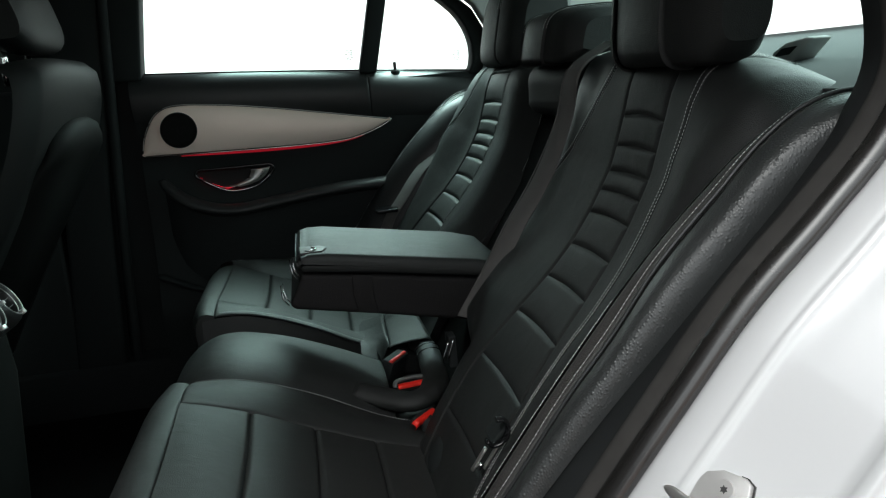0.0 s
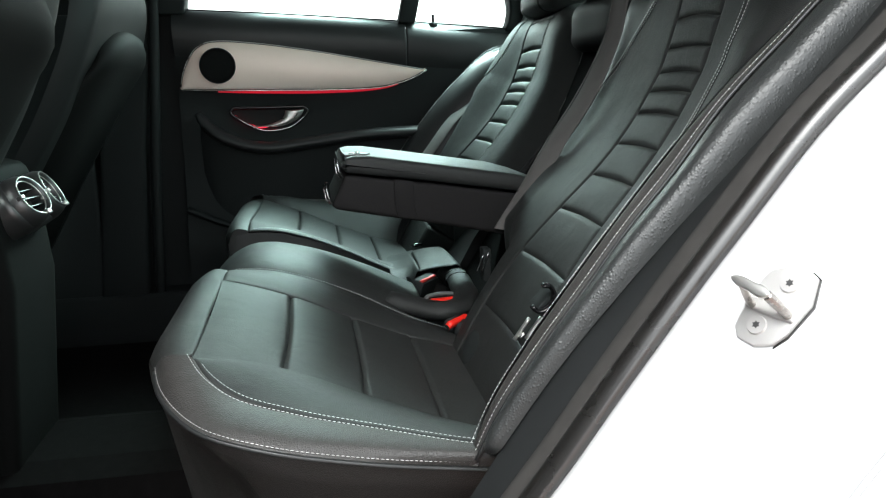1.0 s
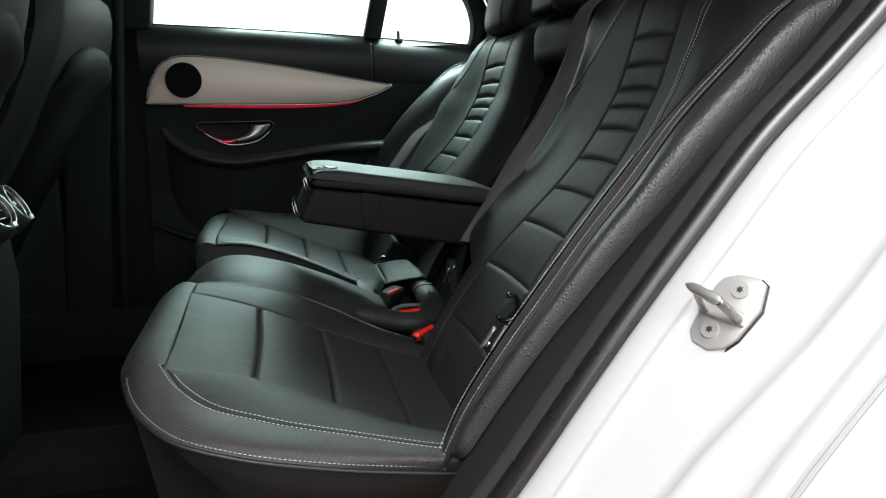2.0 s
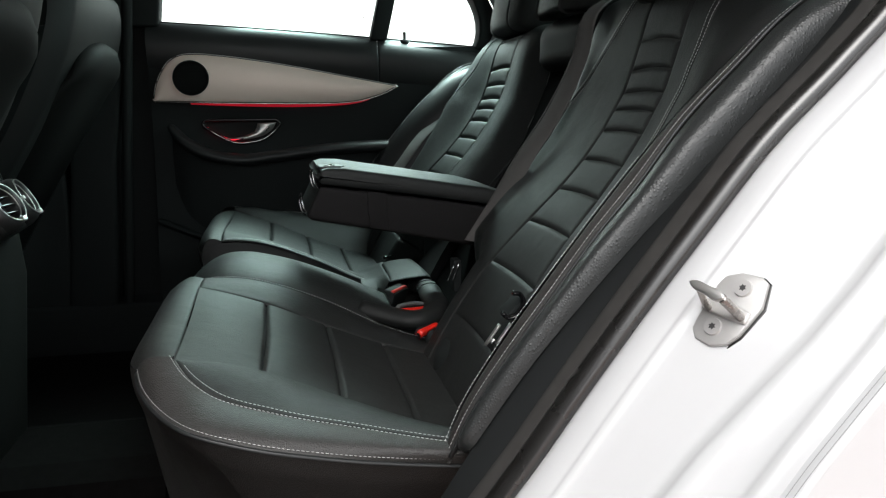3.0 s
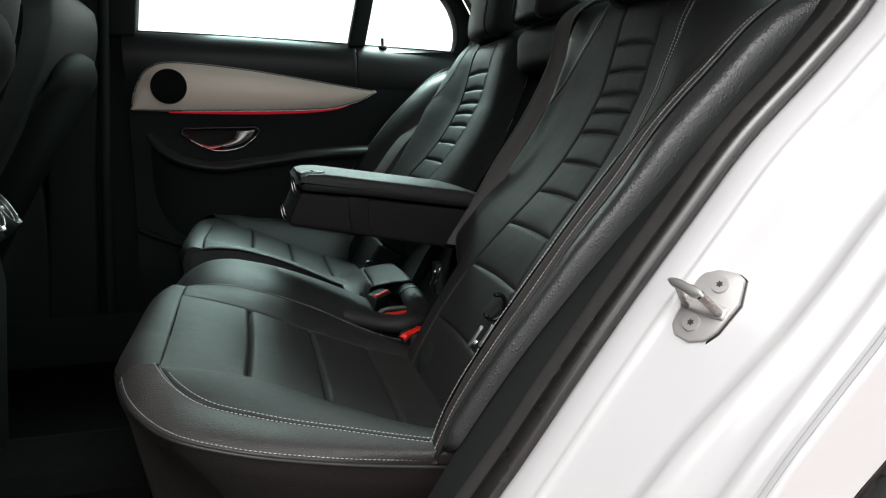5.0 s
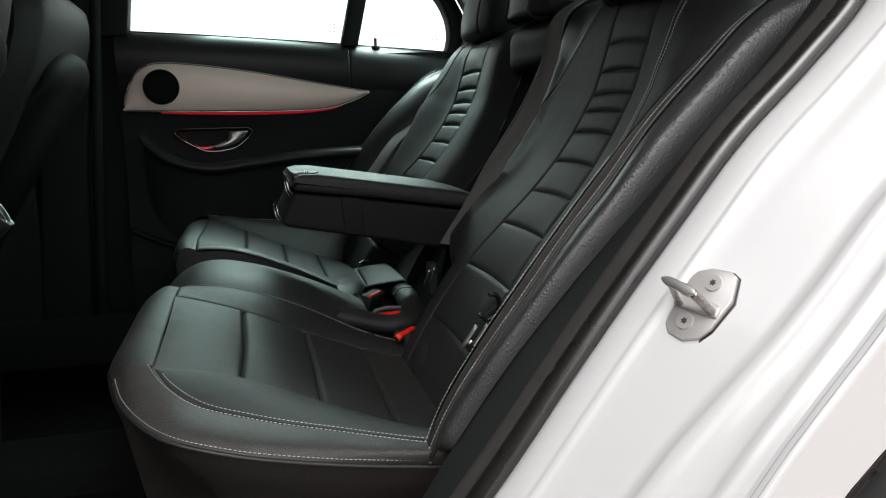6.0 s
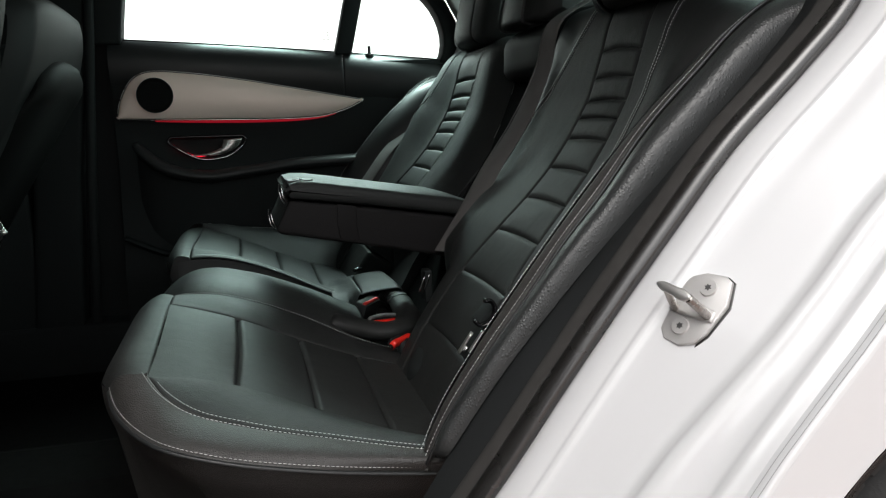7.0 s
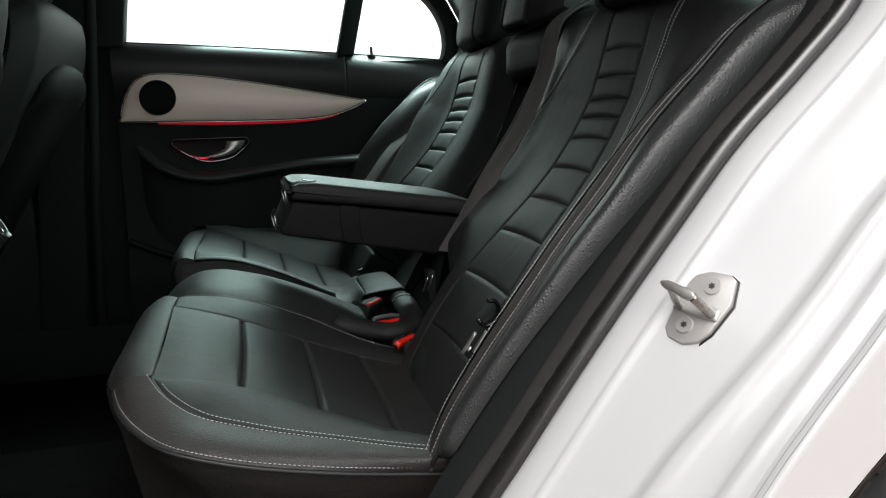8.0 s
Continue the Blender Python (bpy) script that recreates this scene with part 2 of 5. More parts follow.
def pebbled_panel(fn, out, step, size, height, roll=0.005, depth=0.003, edges=(0, 0, 1, 1)):
    """An upholstered panel with its coarse leather grain as real relief."""
    m = np.linspace(0, 1, 9)
    mid = np.full(9, 0.5)
    lu = np.linalg.norm(np.diff(fn(m, mid), axis=0), axis=1).sum()
    lv = np.linalg.norm(np.diff(fn(mid, m), axis=0), axis=1).sum()
    U, V = np.meshgrid(np.linspace(0, 1, int(lu / step)), np.linspace(0, 1, int(lv / step)), indexing="ij")
    P = fn(U, V)
    N = np.cross(np.gradient(P, axis=0), np.gradient(P, axis=1))
    N /= np.maximum(np.linalg.norm(N, axis=-1, keepdims=True), 1e-12)
    flip = (N.reshape(-1, 3).mean(0) @ np.array(out, float)) < 0
    if flip:
        N = -N
    drop = np.zeros(U.shape)
    for on, dist in zip(edges, (U * lu, (1 - U) * lu, V * lv, (1 - V) * lv)):
        if on:
            drop = np.maximum(drop, np.clip(1 - dist / roll, 0, 1) ** 2)
    P = P + N * (height * cells(P, size) - depth * drop)[..., None]
    nu, nv = U.shape
    i = (np.arange(nu - 1)[:, None] * nv + np.arange(nv - 1)[None, :]).ravel()
    quads = np.stack([i, i + nv, i + nv + 1, i + 1] if not flip else [i, i + 1, i + nv + 1, i + nv], 1)
    me = bpy.data.meshes.new("pebbled")
    me.from_pydata(P.reshape(-1, 3), [], quads)
    me.update()
    return me


def tube(line, radius, n=8, closed=False, count=None, squash=(1, 1), up=(0, 0, 1), ends=True):
    """A bar of round or oval section along a line. squash: half width across and along up, in radii."""
    k = count or max(4, int(line.length / 0.008))
    t = np.linspace(0, 1, k + 1)[:-1] if closed else np.linspace(0, 1, k)
    C = line(t)
    T = line(np.minimum(t + 1e-3, 1)) - line(np.maximum(t - 1e-3, 0))
    T /= np.linalg.norm(T, axis=1, keepdims=True)
    S = np.cross(T, np.array(up, float))
    S /= np.maximum(np.linalg.norm(S, axis=1, keepdims=True), 1e-9)
    W = np.cross(S, T)
    a = np.linspace(0, 2 * np.pi, n, endpoint=False)
    r = radius if callable(radius) else (lambda q: np.full_like(q, radius))
    R = r(t)[:, None, None]
    P = C[:, None] + R * (squash[0] * np.cos(a)[None, :, None] * S[:, None] + squash[1] * np.sin(a)[None, :, None] * W[:, None])
    me = grid_mesh(P, wrap_u=closed, wrap_v=True)
    if not closed and ends:
        bm = bmesh.new()
        bm.from_mesh(me)
        bmesh.ops.holes_fill(bm, edges=[x for x in bm.edges if x.is_boundary], sides=0)
        bmesh.ops.recalc_face_normals(bm, faces=bm.faces)
        bm.to_mesh(me)
        bm.free()
    return me


def stitches(lines, long=0.0030, gap=0.0011, thick=0.00042, lift=0.0006, out=(0, 0, 1)):
    """Rows of thread stitches along lines, as one mesh."""
    vs, fs = [], []
    o = np.array(out, float)
    o /= np.linalg.norm(o)
    for line in lines:
        k = int(line.length / (long + gap))
        for i in range(k):
            a, b = line(np.array([(i + 0.12) / k]))[0], line(np.array([(i + 0.12 + long / (long + gap)) / k]))[0]
            d = (b - a) / max(np.linalg.norm(b - a), 1e-9)
            s = np.cross(d, o)
            s /= max(np.linalg.norm(s), 1e-9)
            w = np.cross(s, d)
            base = len(vs)
            c = (a + b) / 2
            for e, q in ((a, 0.35), (c, 1.0), (b, 0.35)):
                for x, y in ((1, 0), (0, 1), (-1, 0), (0, -0.6)):
                    vs.append(e + w * lift + thick * q * (x * s + y * w))
            for h in (0, 4):
                for j in range(4):
                    fs.append((base + h + j, base + h + (j + 1) % 4, base + h + 4 + (j + 1) % 4, base + h + 4 + j))
    return mesh_of(vs, fs)


def box_mesh(lo, hi, bevel=0.0, segments=2):
    bm = bmesh.new()
    bmesh.ops.create_cube(bm, size=1.0)
    lo, hi = Vector(lo), Vector(hi)
    for v in bm.verts:
        v.co = Vector([(lo[i] + hi[i]) / 2 + v.co[i] * (hi[i] - lo[i]) for i in range(3)])
    if bevel:
        bmesh.ops.bevel(bm, geom=list(bm.edges), offset=bevel, segments=segments, profile=0.7, affect="EDGES")
    return bm


def slab(outline, axis, lo, hi, bevel=0.0, segments=2):
    """A plate with the given outline, a list of pairs in the other two axes, between lo and hi on axis ("x", "y", "z")."""
    def at(p, d):
        return {"x": (d, p[0], p[1]), "y": (p[0], d, p[1]), "z": (p[0], p[1], d)}[axis]
    bm = bmesh.new()
    a = [bm.verts.new(at(p, lo)) for p in outline]
    b = [bm.verts.new(at(p, hi)) for p in outline]
    bm.faces.new(a)
    bm.faces.new(b)
    for i in range(len(a)):
        j = (i + 1) % len(a)
        bm.faces.new((a[i], a[j], b[j], b[i]))
    bmesh.ops.recalc_face_normals(bm, faces=bm.faces)
    if bevel:
        rim = [e for e in bm.edges if len(e.link_faces) == 2 and e.calc_face_angle() > 0.7]
        bmesh.ops.bevel(bm, geom=rim, offset=bevel, segments=segments, profile=0.6, affect="EDGES")
    return bm


def rounded(fn2, n=24):
    """Outline pairs of a closed smooth curve through given pairs."""
    line = Line(fn2, closed=True)
    return [tuple(map(float, p)) for p in line(np.linspace(0, 1, n + 1)[:-1])]


def joined(meshes):
    bm = bmesh.new()
    for m in meshes:
        if isinstance(m, bmesh.types.BMesh):
            t = bpy.data.meshes.new("t")
            m.to_mesh(t)
            m.free()
            m = t
        bm.from_mesh(m)
    return bm


def stack(*rows):
    return np.stack(np.broadcast_arrays(*rows), -1)

# ---- the ground and the closed place round the car ----
single("ground", box_mesh((-60, -60, -0.2), (60, 60, 0.0)), CONCRETE, "grey-brown smooth concrete floor under the car", "ground", kind="structure", smooth=False)
single("backdrop", box_mesh((-16, 9.0, 0.0), (16, 9.2, 4.5)), GLOWING_WALL, "plain white wall beyond the far windows, glowing in place of daylight on it", "backdrop", kind="structure", smooth=False)
# unseen wall, added to keep the low front sky off the backrests
single("sky_blocker_front", box_mesh((-3.6, -4.5, 0.0), (-3.4, 9.0, 4.4)), BLOCKER_GREY, "unseen dark grey wall in front of the car, added to block sky light", "wall", kind="structure", smooth=False)

# ---- car body: shell ----
# rear edge of the door opening, in x and z, from the sill to the roof
EDGE = Line([(-0.62, 0.395), (-0.40, 0.398), (-0.28, 0.418), (-0.18, 0.482), (-0.099, 0.575), (-0.043, 0.650), (0.001, 0.708), (0.053, 0.773), (0.103, 0.834), (0.168, 0.897),
             (0.211, 0.943), (0.234, 0.985), (0.234, 1.03), (0.208, 1.09), (0.130, 1.18), (0.0, 1.26), (-0.2, 1.33), (-0.62, 1.36)])


def along_edge(offsets, side=-1, t0=0.0, t1=1.0, step=0.012):
    """A moulding that follows the edge of the door opening: pairs of distance outwards and y."""
    n = int(EDGE.length * (t1 - t0) / step)
    t = np.linspace(t0, t1, n)
    C = EDGE(t)
    T = EDGE(np.minimum(t + 2e-3, 1)) - EDGE(np.maximum(t - 2e-3, 0))
    T /= np.linalg.norm(T, axis=1, keepdims=True)
    N = np.stack([T[:, 1], -T[:, 0]], -1)
    P = np.zeros((n, len(offsets), 3))
    for j, (a, y) in enumerate(offsets):
        P[:, j, 0], P[:, j, 1], P[:, j, 2] = C[:, 0] + a * N[:, 0], y, C[:, 1] + a * N[:, 1]
    return grid_mesh(P, flip=True)


def profile(pts, n=40):
    l = Line(pts)
    return [tuple(p) for p in l(np.linspace(0, 1, n))]


car_body = thing("car_body", (0, 0, 0.3), "white painted sedan body with its rear door opening", "car")
# offsets outwards and y across the jamb: a bead beside the seal, then two pressed creases
JAMB = [(0.0115, -0.774), (0.0072, -0.7830), (0.0064, -0.7872), (0.0080, -0.7965), (0.0134, -0.8070), (0.0150, -0.8092), (0.0160, -0.8124), (0.0180, -0.8146), (0.0212, -0.8158), (0.0240, -0.8186), (0.033, -0.831), (0.0500, -0.8545),
        (0.0542, -0.8605), (0.0552, -0.8648), (0.0556, -0.8702), (0.0580, -0.8745), (0.0660, -0.8800), (0.0775, -0.8935), (0.0790, -0.8970), (0.0795, -0.9016), (0.0808, -0.9054), (0.0845, -0.9085), (0.0885, -0.914)]


def splay(t):
    """How far the outer creases and the edge of the jamb run outwards towards its top."""
    return np.interp(t, [0.30, 0.325, 0.35, 0.375, 0.40], [-0.002, 0.0, 0.0045, 0.0085, 0.010]), np.interp(t, [0.34, 0.385, 0.45], [0.0, 0.0042, 0.006])


def jamb_mesh(pts):
    n = int(EDGE.length / 0.010)
    t = np.linspace(0, 1, n)
    C = EDGE(t)
    T = EDGE(np.minimum(t + 2e-3, 1)) - EDGE(np.maximum(t - 2e-3, 0))
    T /= np.linalg.norm(T, axis=1, keepdims=True)
    inner, outer = splay(t)
    P = np.zeros((n, len(pts), 3))
    for j, (a, y) in enumerate(pts):
        # the crease slides along the jamb's slope, the rim outwards alone
        k = np.interp(a, [0.02, 0.0560, 0.0780], [0.0, 1.0, 0.35])
        e = np.interp(a, [0.070, 0.0885], [0.0, 1.0])
        da = k * (1 - e) * inner + e * outer
        P[:, j] = np.stack([C[:, 0] + (a + da) * T[:, 1], y - 1.37 * k * (1 - e) * inner, C[:, 1] - (a + da) * T[:, 0]], -1)
    return grid_mesh(P, flip=True)


part("door_jamb", jamb_mesh(profile(JAMB, 150)), PAINT, car_body, "white painted door jamb with pressed ridges")
part("door_edge_flange", jamb_mesh(profile([(0.0885, -0.914), (0.0895, -0.9175), (0.0905, -0.9215), (0.0925, -0.924), (0.0955, -0.9248)], 24)),
     PAINT, car_body, "folded white edge of the rear wing")
for a0 in ((0.0894, -0.9170), (0.0906, -0.9212)):
    part("edge_seam", jamb_mesh([(a0[0] - 0.0006, a0[1] - 0.0006), (a0[0] - 0.0007, a0[1] - 0.0011), (a0[0] - 0.0004, a0[1] - 0.0012)]), MARKING, car_body, "fine grey seam line")

# rear wing, outside, with the wheel arch cut out
WHEEL = (0.395, 0.34)
ARCH = 0.392
tt = np.linspace(0.20, 0.78, 60)
C = EDGE(tt)
T = EDGE(tt + 2e-3) - EDGE(tt - 2e-3)
T /= np.linalg.norm(T, axis=1, keepdims=True)
rim = C + (0.0955 + splay(tt)[1])[:, None] * np.stack([T[:, 1], -T[:, 0]], -1)
rim = [tuple(p) for p in rim if (p[0] - WHEEL[0]) ** 2 + (p[1] - WHEEL[1]) ** 2 > (ARCH + 0.004) ** 2]
arch_a = [math.atan2(rim[0][1] - WHEEL[1], rim[0][0] - WHEEL[0])]
arch = [(WHEEL[0] + ARCH * math.cos(a), WHEEL[1] + ARCH * math.sin(a)) for a in np.linspace(arch_a[0] - 0.05, 0.0, 40)]
part("rear_wing", slab(rim + [(0.9, rim[-1][1]), (1.2, 0.95), (1.2, WHEEL[1])] + arch[::-1], "y", -0.9248, -0.919), PAINT, car_body,
     "smooth white rear wing panel", smooth=False)
ang = np.linspace(arch_a[0] + 0.3, -0.2, 40)
P = np.stack([np.stack([WHEEL[0] + r * np.cos(ang), np.full(40, y), WHEEL[1] + r * np.sin(ang)], -1)
              for r, y in ((ARCH, -0.9255), (ARCH - 0.008, -0.922), (ARCH - 0.008, -0.90), (ARCH + 0.0, -0.89), (ARCH + 0.0, -0.55))], 1)
part("wheel_arch_liner", grid_mesh(P), RUBBER, car_body, "black felt wheel arch liner")

prof = [(0.20, -0.87), (0.24, -0.885), (0.29, -0.885), (0.318, -0.872), (0.328, -0.85), (0.331, -0.80), (0.328, -0.72), (0.318, -0.70), (0.24, -0.69)]
a = np.linspace(0, 2 * np.pi, 72, endpoint=False)
P = np.stack([np.stack([WHEEL[0] + r * np.cos(a), np.full(72, y), WHEEL[1] + r * np.sin(a)], -1) for r, y in prof], 1)
wheel = part("rear_wheel", grid_mesh(P, wrap_u=True, flip=True), TYRE, car_body, "black rear tyre in the wheel arch")
blocks = []
for k in range(72):
    for y0, y1, sh in ((-0.868, -0.838, 0.0), (-0.832, -0.79, 0.02), (-0.784, -0.745, 0.0)):
        b = box_mesh((-0.011, y0, 0.322), (0.011, y1, 0.338), 0.002, 1)
        b.transform(Matrix.Translation((WHEEL[0], 0, WHEEL[1])) @ Matrix.Rotation(k * 2 * math.pi / 72 + sh, 4, "Y"))
        blocks.append(b)
part("tread", joined(blocks), TYRE, wheel, kind="stuff", smooth=False)
part("rim", slab([(WHEEL[0] + 0.205 * math.cos(x), WHEEL[1] + 0.205 * math.sin(x)) for x in np.linspace(0, 6.283, 40)[:-1]], "y", -0.86, -0.84, 0.004), SATIN, wheel)

# rubber seal and trim strips on the body side of the opening
door_seal = thing("door_seal", (0, -0.78, 0.4), "black rubber door seal round the opening", "door seal")
# flat band between the side bolster's roll and the seal
ROLL_EDGE = hermite([0.500, 0.550, 0.600, 0.650, 0.700, 0.750, 0.800, 0.850, 0.900, 0.935, 0.970], [-0.1768, -0.1450, -0.1104, -0.0723, -0.0287, 0.0180, 0.0680, 0.1180, 0.1670, 0.2000, 0.2320])


def band_fn(u, v):
    t = 0.20 + 0.42 * u
    c, q = EDGE(t), EDGE(t + 2e-3) - EDGE(t - 2e-3)
    q /= np.linalg.norm(q, axis=-1, keepdims=True)
    n = stack(q[..., 1], -q[..., 0])
    b = stack(c[..., 0] - 0.0080 * n[..., 0], np.full_like(t, -0.753), c[..., 1] - 0.0080 * n[..., 1])
    k = np.clip((b[..., 2] - 0.90) / 0.06, 0, 1)[..., None]
    a = stack(ROLL_EDGE(b[..., 2]) + 0.006, np.full_like(t, -0.724), b[..., 2])
    a = a * (1 - k) + (b + np.array([0.006, 0.03, 0.0])) * k
    m = a + (b - a) * v[..., None]
    m[..., 0] -= 0.002 * np.sin(np.pi * v)
    return m


part("trim_band", panel(band_fn, (-1, -1, 0.5), 0.010, edges=(0, 0, 0, 0)), TRIM, door_seal, "smooth matt black pillar edge")
part("seal_lip", along_edge(profile([(-0.0060, -0.746), (-0.0090, -0.7530), (-0.0080, -0.7615), (-0.0056, -0.7675), (-0.0042, -0.7690)], 24)), FLOCK, door_seal,
     "flat grey-black seal lip")
part("seal_bulb", along_edge(profile([(-0.0038, -0.7680), (-0.0066, -0.7705), (-0.0082, -0.7752), (-0.0072, -0.7800), (-0.0048, -0.7838), (-0.0016, -0.7860), (0.0016, -0.7866), (0.0046, -0.7858), (0.0075, -0.7835), (0.0095, -0.7800)], 36)), SEAL,
     door_seal, "shiny rounded rubber bulb")

# striker on the jamb
striker = thing("door_striker", (0.05, -0.835, 0.69), "satin steel door striker with two torx screws", "door striker")
# its own frame: e along the screws, f across, g out of the jamb
e, f, g = Vector((0.576, 0.050, 0.816)), Vector((0.410, -0.881, -0.236)), Vector((-0.707, -0.470, 0.528))
SM = Matrix(((e.x, f.x, g.x, 0.049), (e.y, f.y, g.y, -0.829), (e.z, f.z, g.z, 0.7175), (0, 0, 0, 1)))


def in_striker(bm):
    bm.transform(SM)
    return bm


OUTLINE = [(0.0209, -0.0133), (0.0275, -0.004), (0.0306, 0.0105), (0.0285, 0.0165), (0.0104, 0.0225), (-0.0146, 0.0190), (-0.0245, 0.0145), (-0.0310, 0.0045), (-0.0310, -0.0085), (-0.025, -0.0145),
           (-0.012, -0.0178), (0.010, -0.0175)]
part("plate", in_striker(slab(OUTLINE, "z", -0.003, 0.0028, 0.0011, 2)), ZINC, striker)
# rubber gasket, widened so its rim draws the shadow along the plate's lower edge
part("gasket_shade", in_striker(slab([(x * 1.045 - 0.0006, y * 1.05 + 0.0003) for x, y in OUTLINE], "z", -0.006, -0.0015)), RUBBER, striker, smooth=False)
for q, r in ((-0.0176, -0.0008), (0.0172, 0.0033)):
    head = bmesh.new()
    bmesh.ops.create_cone(head, cap_ends=True, segments=28, radius1=0.0069, radius2=0.0062, depth=0.0022)
    head.transform(Matrix.Translation((q, r, 0.0036)))
    screw = part("screw", in_striker(head), ZINC, striker, "bright torx screw head", smooth=False)
    star = [((0.0029 if k % 2 else 0.0017) * math.cos(k * math.pi / 6), (0.0029 if k % 2 else 0.0017) * math.sin(k * math.pi / 6)) for k in range(12)]
    part("torx_recess", in_striker(slab([(q + x, r + y) for x, y in star], "z", 0.0046, 0.0050)), SATIN_DARK, screw, smooth=False)


def local_line(*pts):
    return Line([tuple(SM @ Vector(p)) for p in pts])


# pressed saddle between the legs, then the loop itself
saddle = slab([(-0.0095, -0.0165), (-0.002, -0.016), (0.004, 0.004), (0.003, 0.019), (-0.006, 0.020), (-0.0085, 0.004)], "z", 0.002, 0.0052, 0.002, 3)
part("saddle", in_striker(saddle), ZINC, striker)
part("leg", tube(local_line((-0.0070, -0.0105, 0.001), (-0.0055, -0.0112, 0.012), (-0.0008, -0.0120, 0.027)), 0.0027, 14, count=14), WORN, striker, "worn steel loop leg")
part("leg", tube(local_line((-0.0030, 0.0150, 0.001), (-0.002, 0.0128, 0.012), (0.0, 0.0062, 0.027)), 0.0034, 14, count=14), WORN, striker, "worn steel loop leg")
tip = rounded([(0.0004, -0.0212), (0.0030, -0.0175), (0.0038, -0.006), (0.0036, 0.005), (0.0008, 0.0092), (-0.0028, 0.0070), (-0.0032, -0.006), (-0.0022, -0.0175)], 28)
part("catch_plate", in_striker(slab(tip, "z", 0.0255, 0.0300, 0.0012, 2)), SATIN, striker, "worn steel catch plate")

# ---- car interior: shell ----
single("car_floor", box_mesh((-1.9, -0.74, 0.24), (0.1, 0.74, 0.28)), CARPET, "black carpeted car floor", "floor", kind="structure", smooth=False)
single("floor_tunnel", slab([(-0.16, 0.28), (-0.13, 0.315), (-0.08, 0.33), (0.08, 0.33), (0.13, 0.315), (0.16, 0.28)], "x", -1.0, -0.46), CARPET,
       "raised black carpeted centre tunnel", "floor", kind="structure", smooth=False)
single("door_sill", box_mesh((-1.9, -0.80, 0.24), (-0.25, -0.70, 0.395), 0.012), PLASTIC, "black plastic door sill trim", "sill", kind="structure")
single("headliner", box_mesh((-1.3, -0.70, 1.345), (0.55, 0.70, 1.375), 0.01), HEADLINER, "pale grey fabric headliner", "ceiling", kind="structure")
single("firewall", box_mesh((-2.0, -0.80, 0.24), (-1.9, 0.80, 0.95)), PLASTIC, "black dashboard wall", "wall", kind="structure", smooth=False)
single("boot_wall", box_mesh((0.50, -0.74, 0.24), (0.53, 0.74, 0.95)), CARPET, "black panel behind the rear seat", "wall", kind="structure", smooth=False)
single("parcel_shelf", slab([(0.30, 0.965), (0.45, 0.985), (0.92, 1.030), (0.92, 0.98), (0.30, 0.935)], "y", -0.74, 0.74), SHELF, "dark grey felt parcel shelf behind the seats", "shelf",
       kind="structure", smooth=False)

# ---- far rear door ----
D = 0.74
door = thing("rear_door", (-0.2, D, 0.35), "black rear car door panel with an aluminium trim and a red light line", "car door")


def door_y(x, z):
    """The door panel's face: it leans in at the belt and has a shallow hollow round the handle."""
    y = D + 0.004 * np.sin((z - 0.75) * 9) + 0.018 * np.exp(-((z - 0.82) / 0.05) ** 2 - ((x + 0.36) / 0.16) ** 2)
    return y - 0.05 * np.clip((0.76 - z) / 0.25, 0, 1) ** 2


def door_face(x0, x1, z0, z1):
    def f(u, v):
        x, z = x0 + (x1 - x0) * u, z0 + (z1 - z0) * v
        return stack(x, door_y(x, z), z)
    return f


belt = hermite([-0.75, -0.57, -0.34, 0.0, 0.25, 0.45], [1.086, 1.074, 1.060, 1.034, 1.012, 0.99])
part("inner_panel", panel(door_face(-0.566, 0.34, 0.30, 1.012), (0, -1, 0), 0.02, edges=(0, 0, 0, 0)), PLASTIC, door)


def sill_fn(u, v):
    x = -0.566 + 0.556 * u
    z, q = belt(x), v * 2.2
    # a padded roll below the glass
    return stack(x, D + 0.035 - 0.046 * np.sin(np.minimum(q, 1.57)) + 0.018 * np.clip((q - 1.57) / 0.63, 0, 1) ** 2, z - 0.056 * (1 - np.cos(np.minimum(q, 1.57))) - 0.060 * np.clip((q - 1.57) / 0.63, 0, 1))


part("belt_pad", panel(sill_fn, (0, -1, 1), 0.008, roll=0.004, depth=0.002, edges=(0, 1, 0, 0)), LEATHER_PLAIN, door, "padded black leather belt rail")


def sill2_fn(u, v):
    x = -0.01 + 0.36 * u
    z, q = belt(x), v * 2.2
    return stack(x, D + 0.035 - 0.046 * np.sin(np.minimum(q, 1.57)) + 0.018 * np.clip((q - 1.57) / 0.63, 0, 1) ** 2, z - 0.054 * (1 - np.cos(np.minimum(q, 1.57))) - 0.060 * np.clip((q - 1.57) / 0.63, 0, 1))


part("belt_pad", panel(sill2_fn, (0, -1, 1), 0.008, roll=0.004, depth=0.002, edges=(1, 0, 0, 0)), LEATHER_PLAIN, door, "padded black leather belt rail")

top_l = Line([(-0.558, 0.885), (-0.549, 0.924), (-0.537, 0.951), (-0.519, 0.977), (-0.494, 0.992), (-0.454, 0.996), (-0.401, 0.992), (-0.266, 0.973), (-0.127, 0.947), (0.036, 0.9155)])
bot_l = Line([(-0.556, 0.8845), (-0.45, 0.8805), (-0.339, 0.8775), (-0.20, 0.8745), (-0.13, 0.8745), (-0.08, 0.877), (-0.058, 0.880), (-0.03, 0.887), (0.001, 0.897), (0.036, 0.915)])


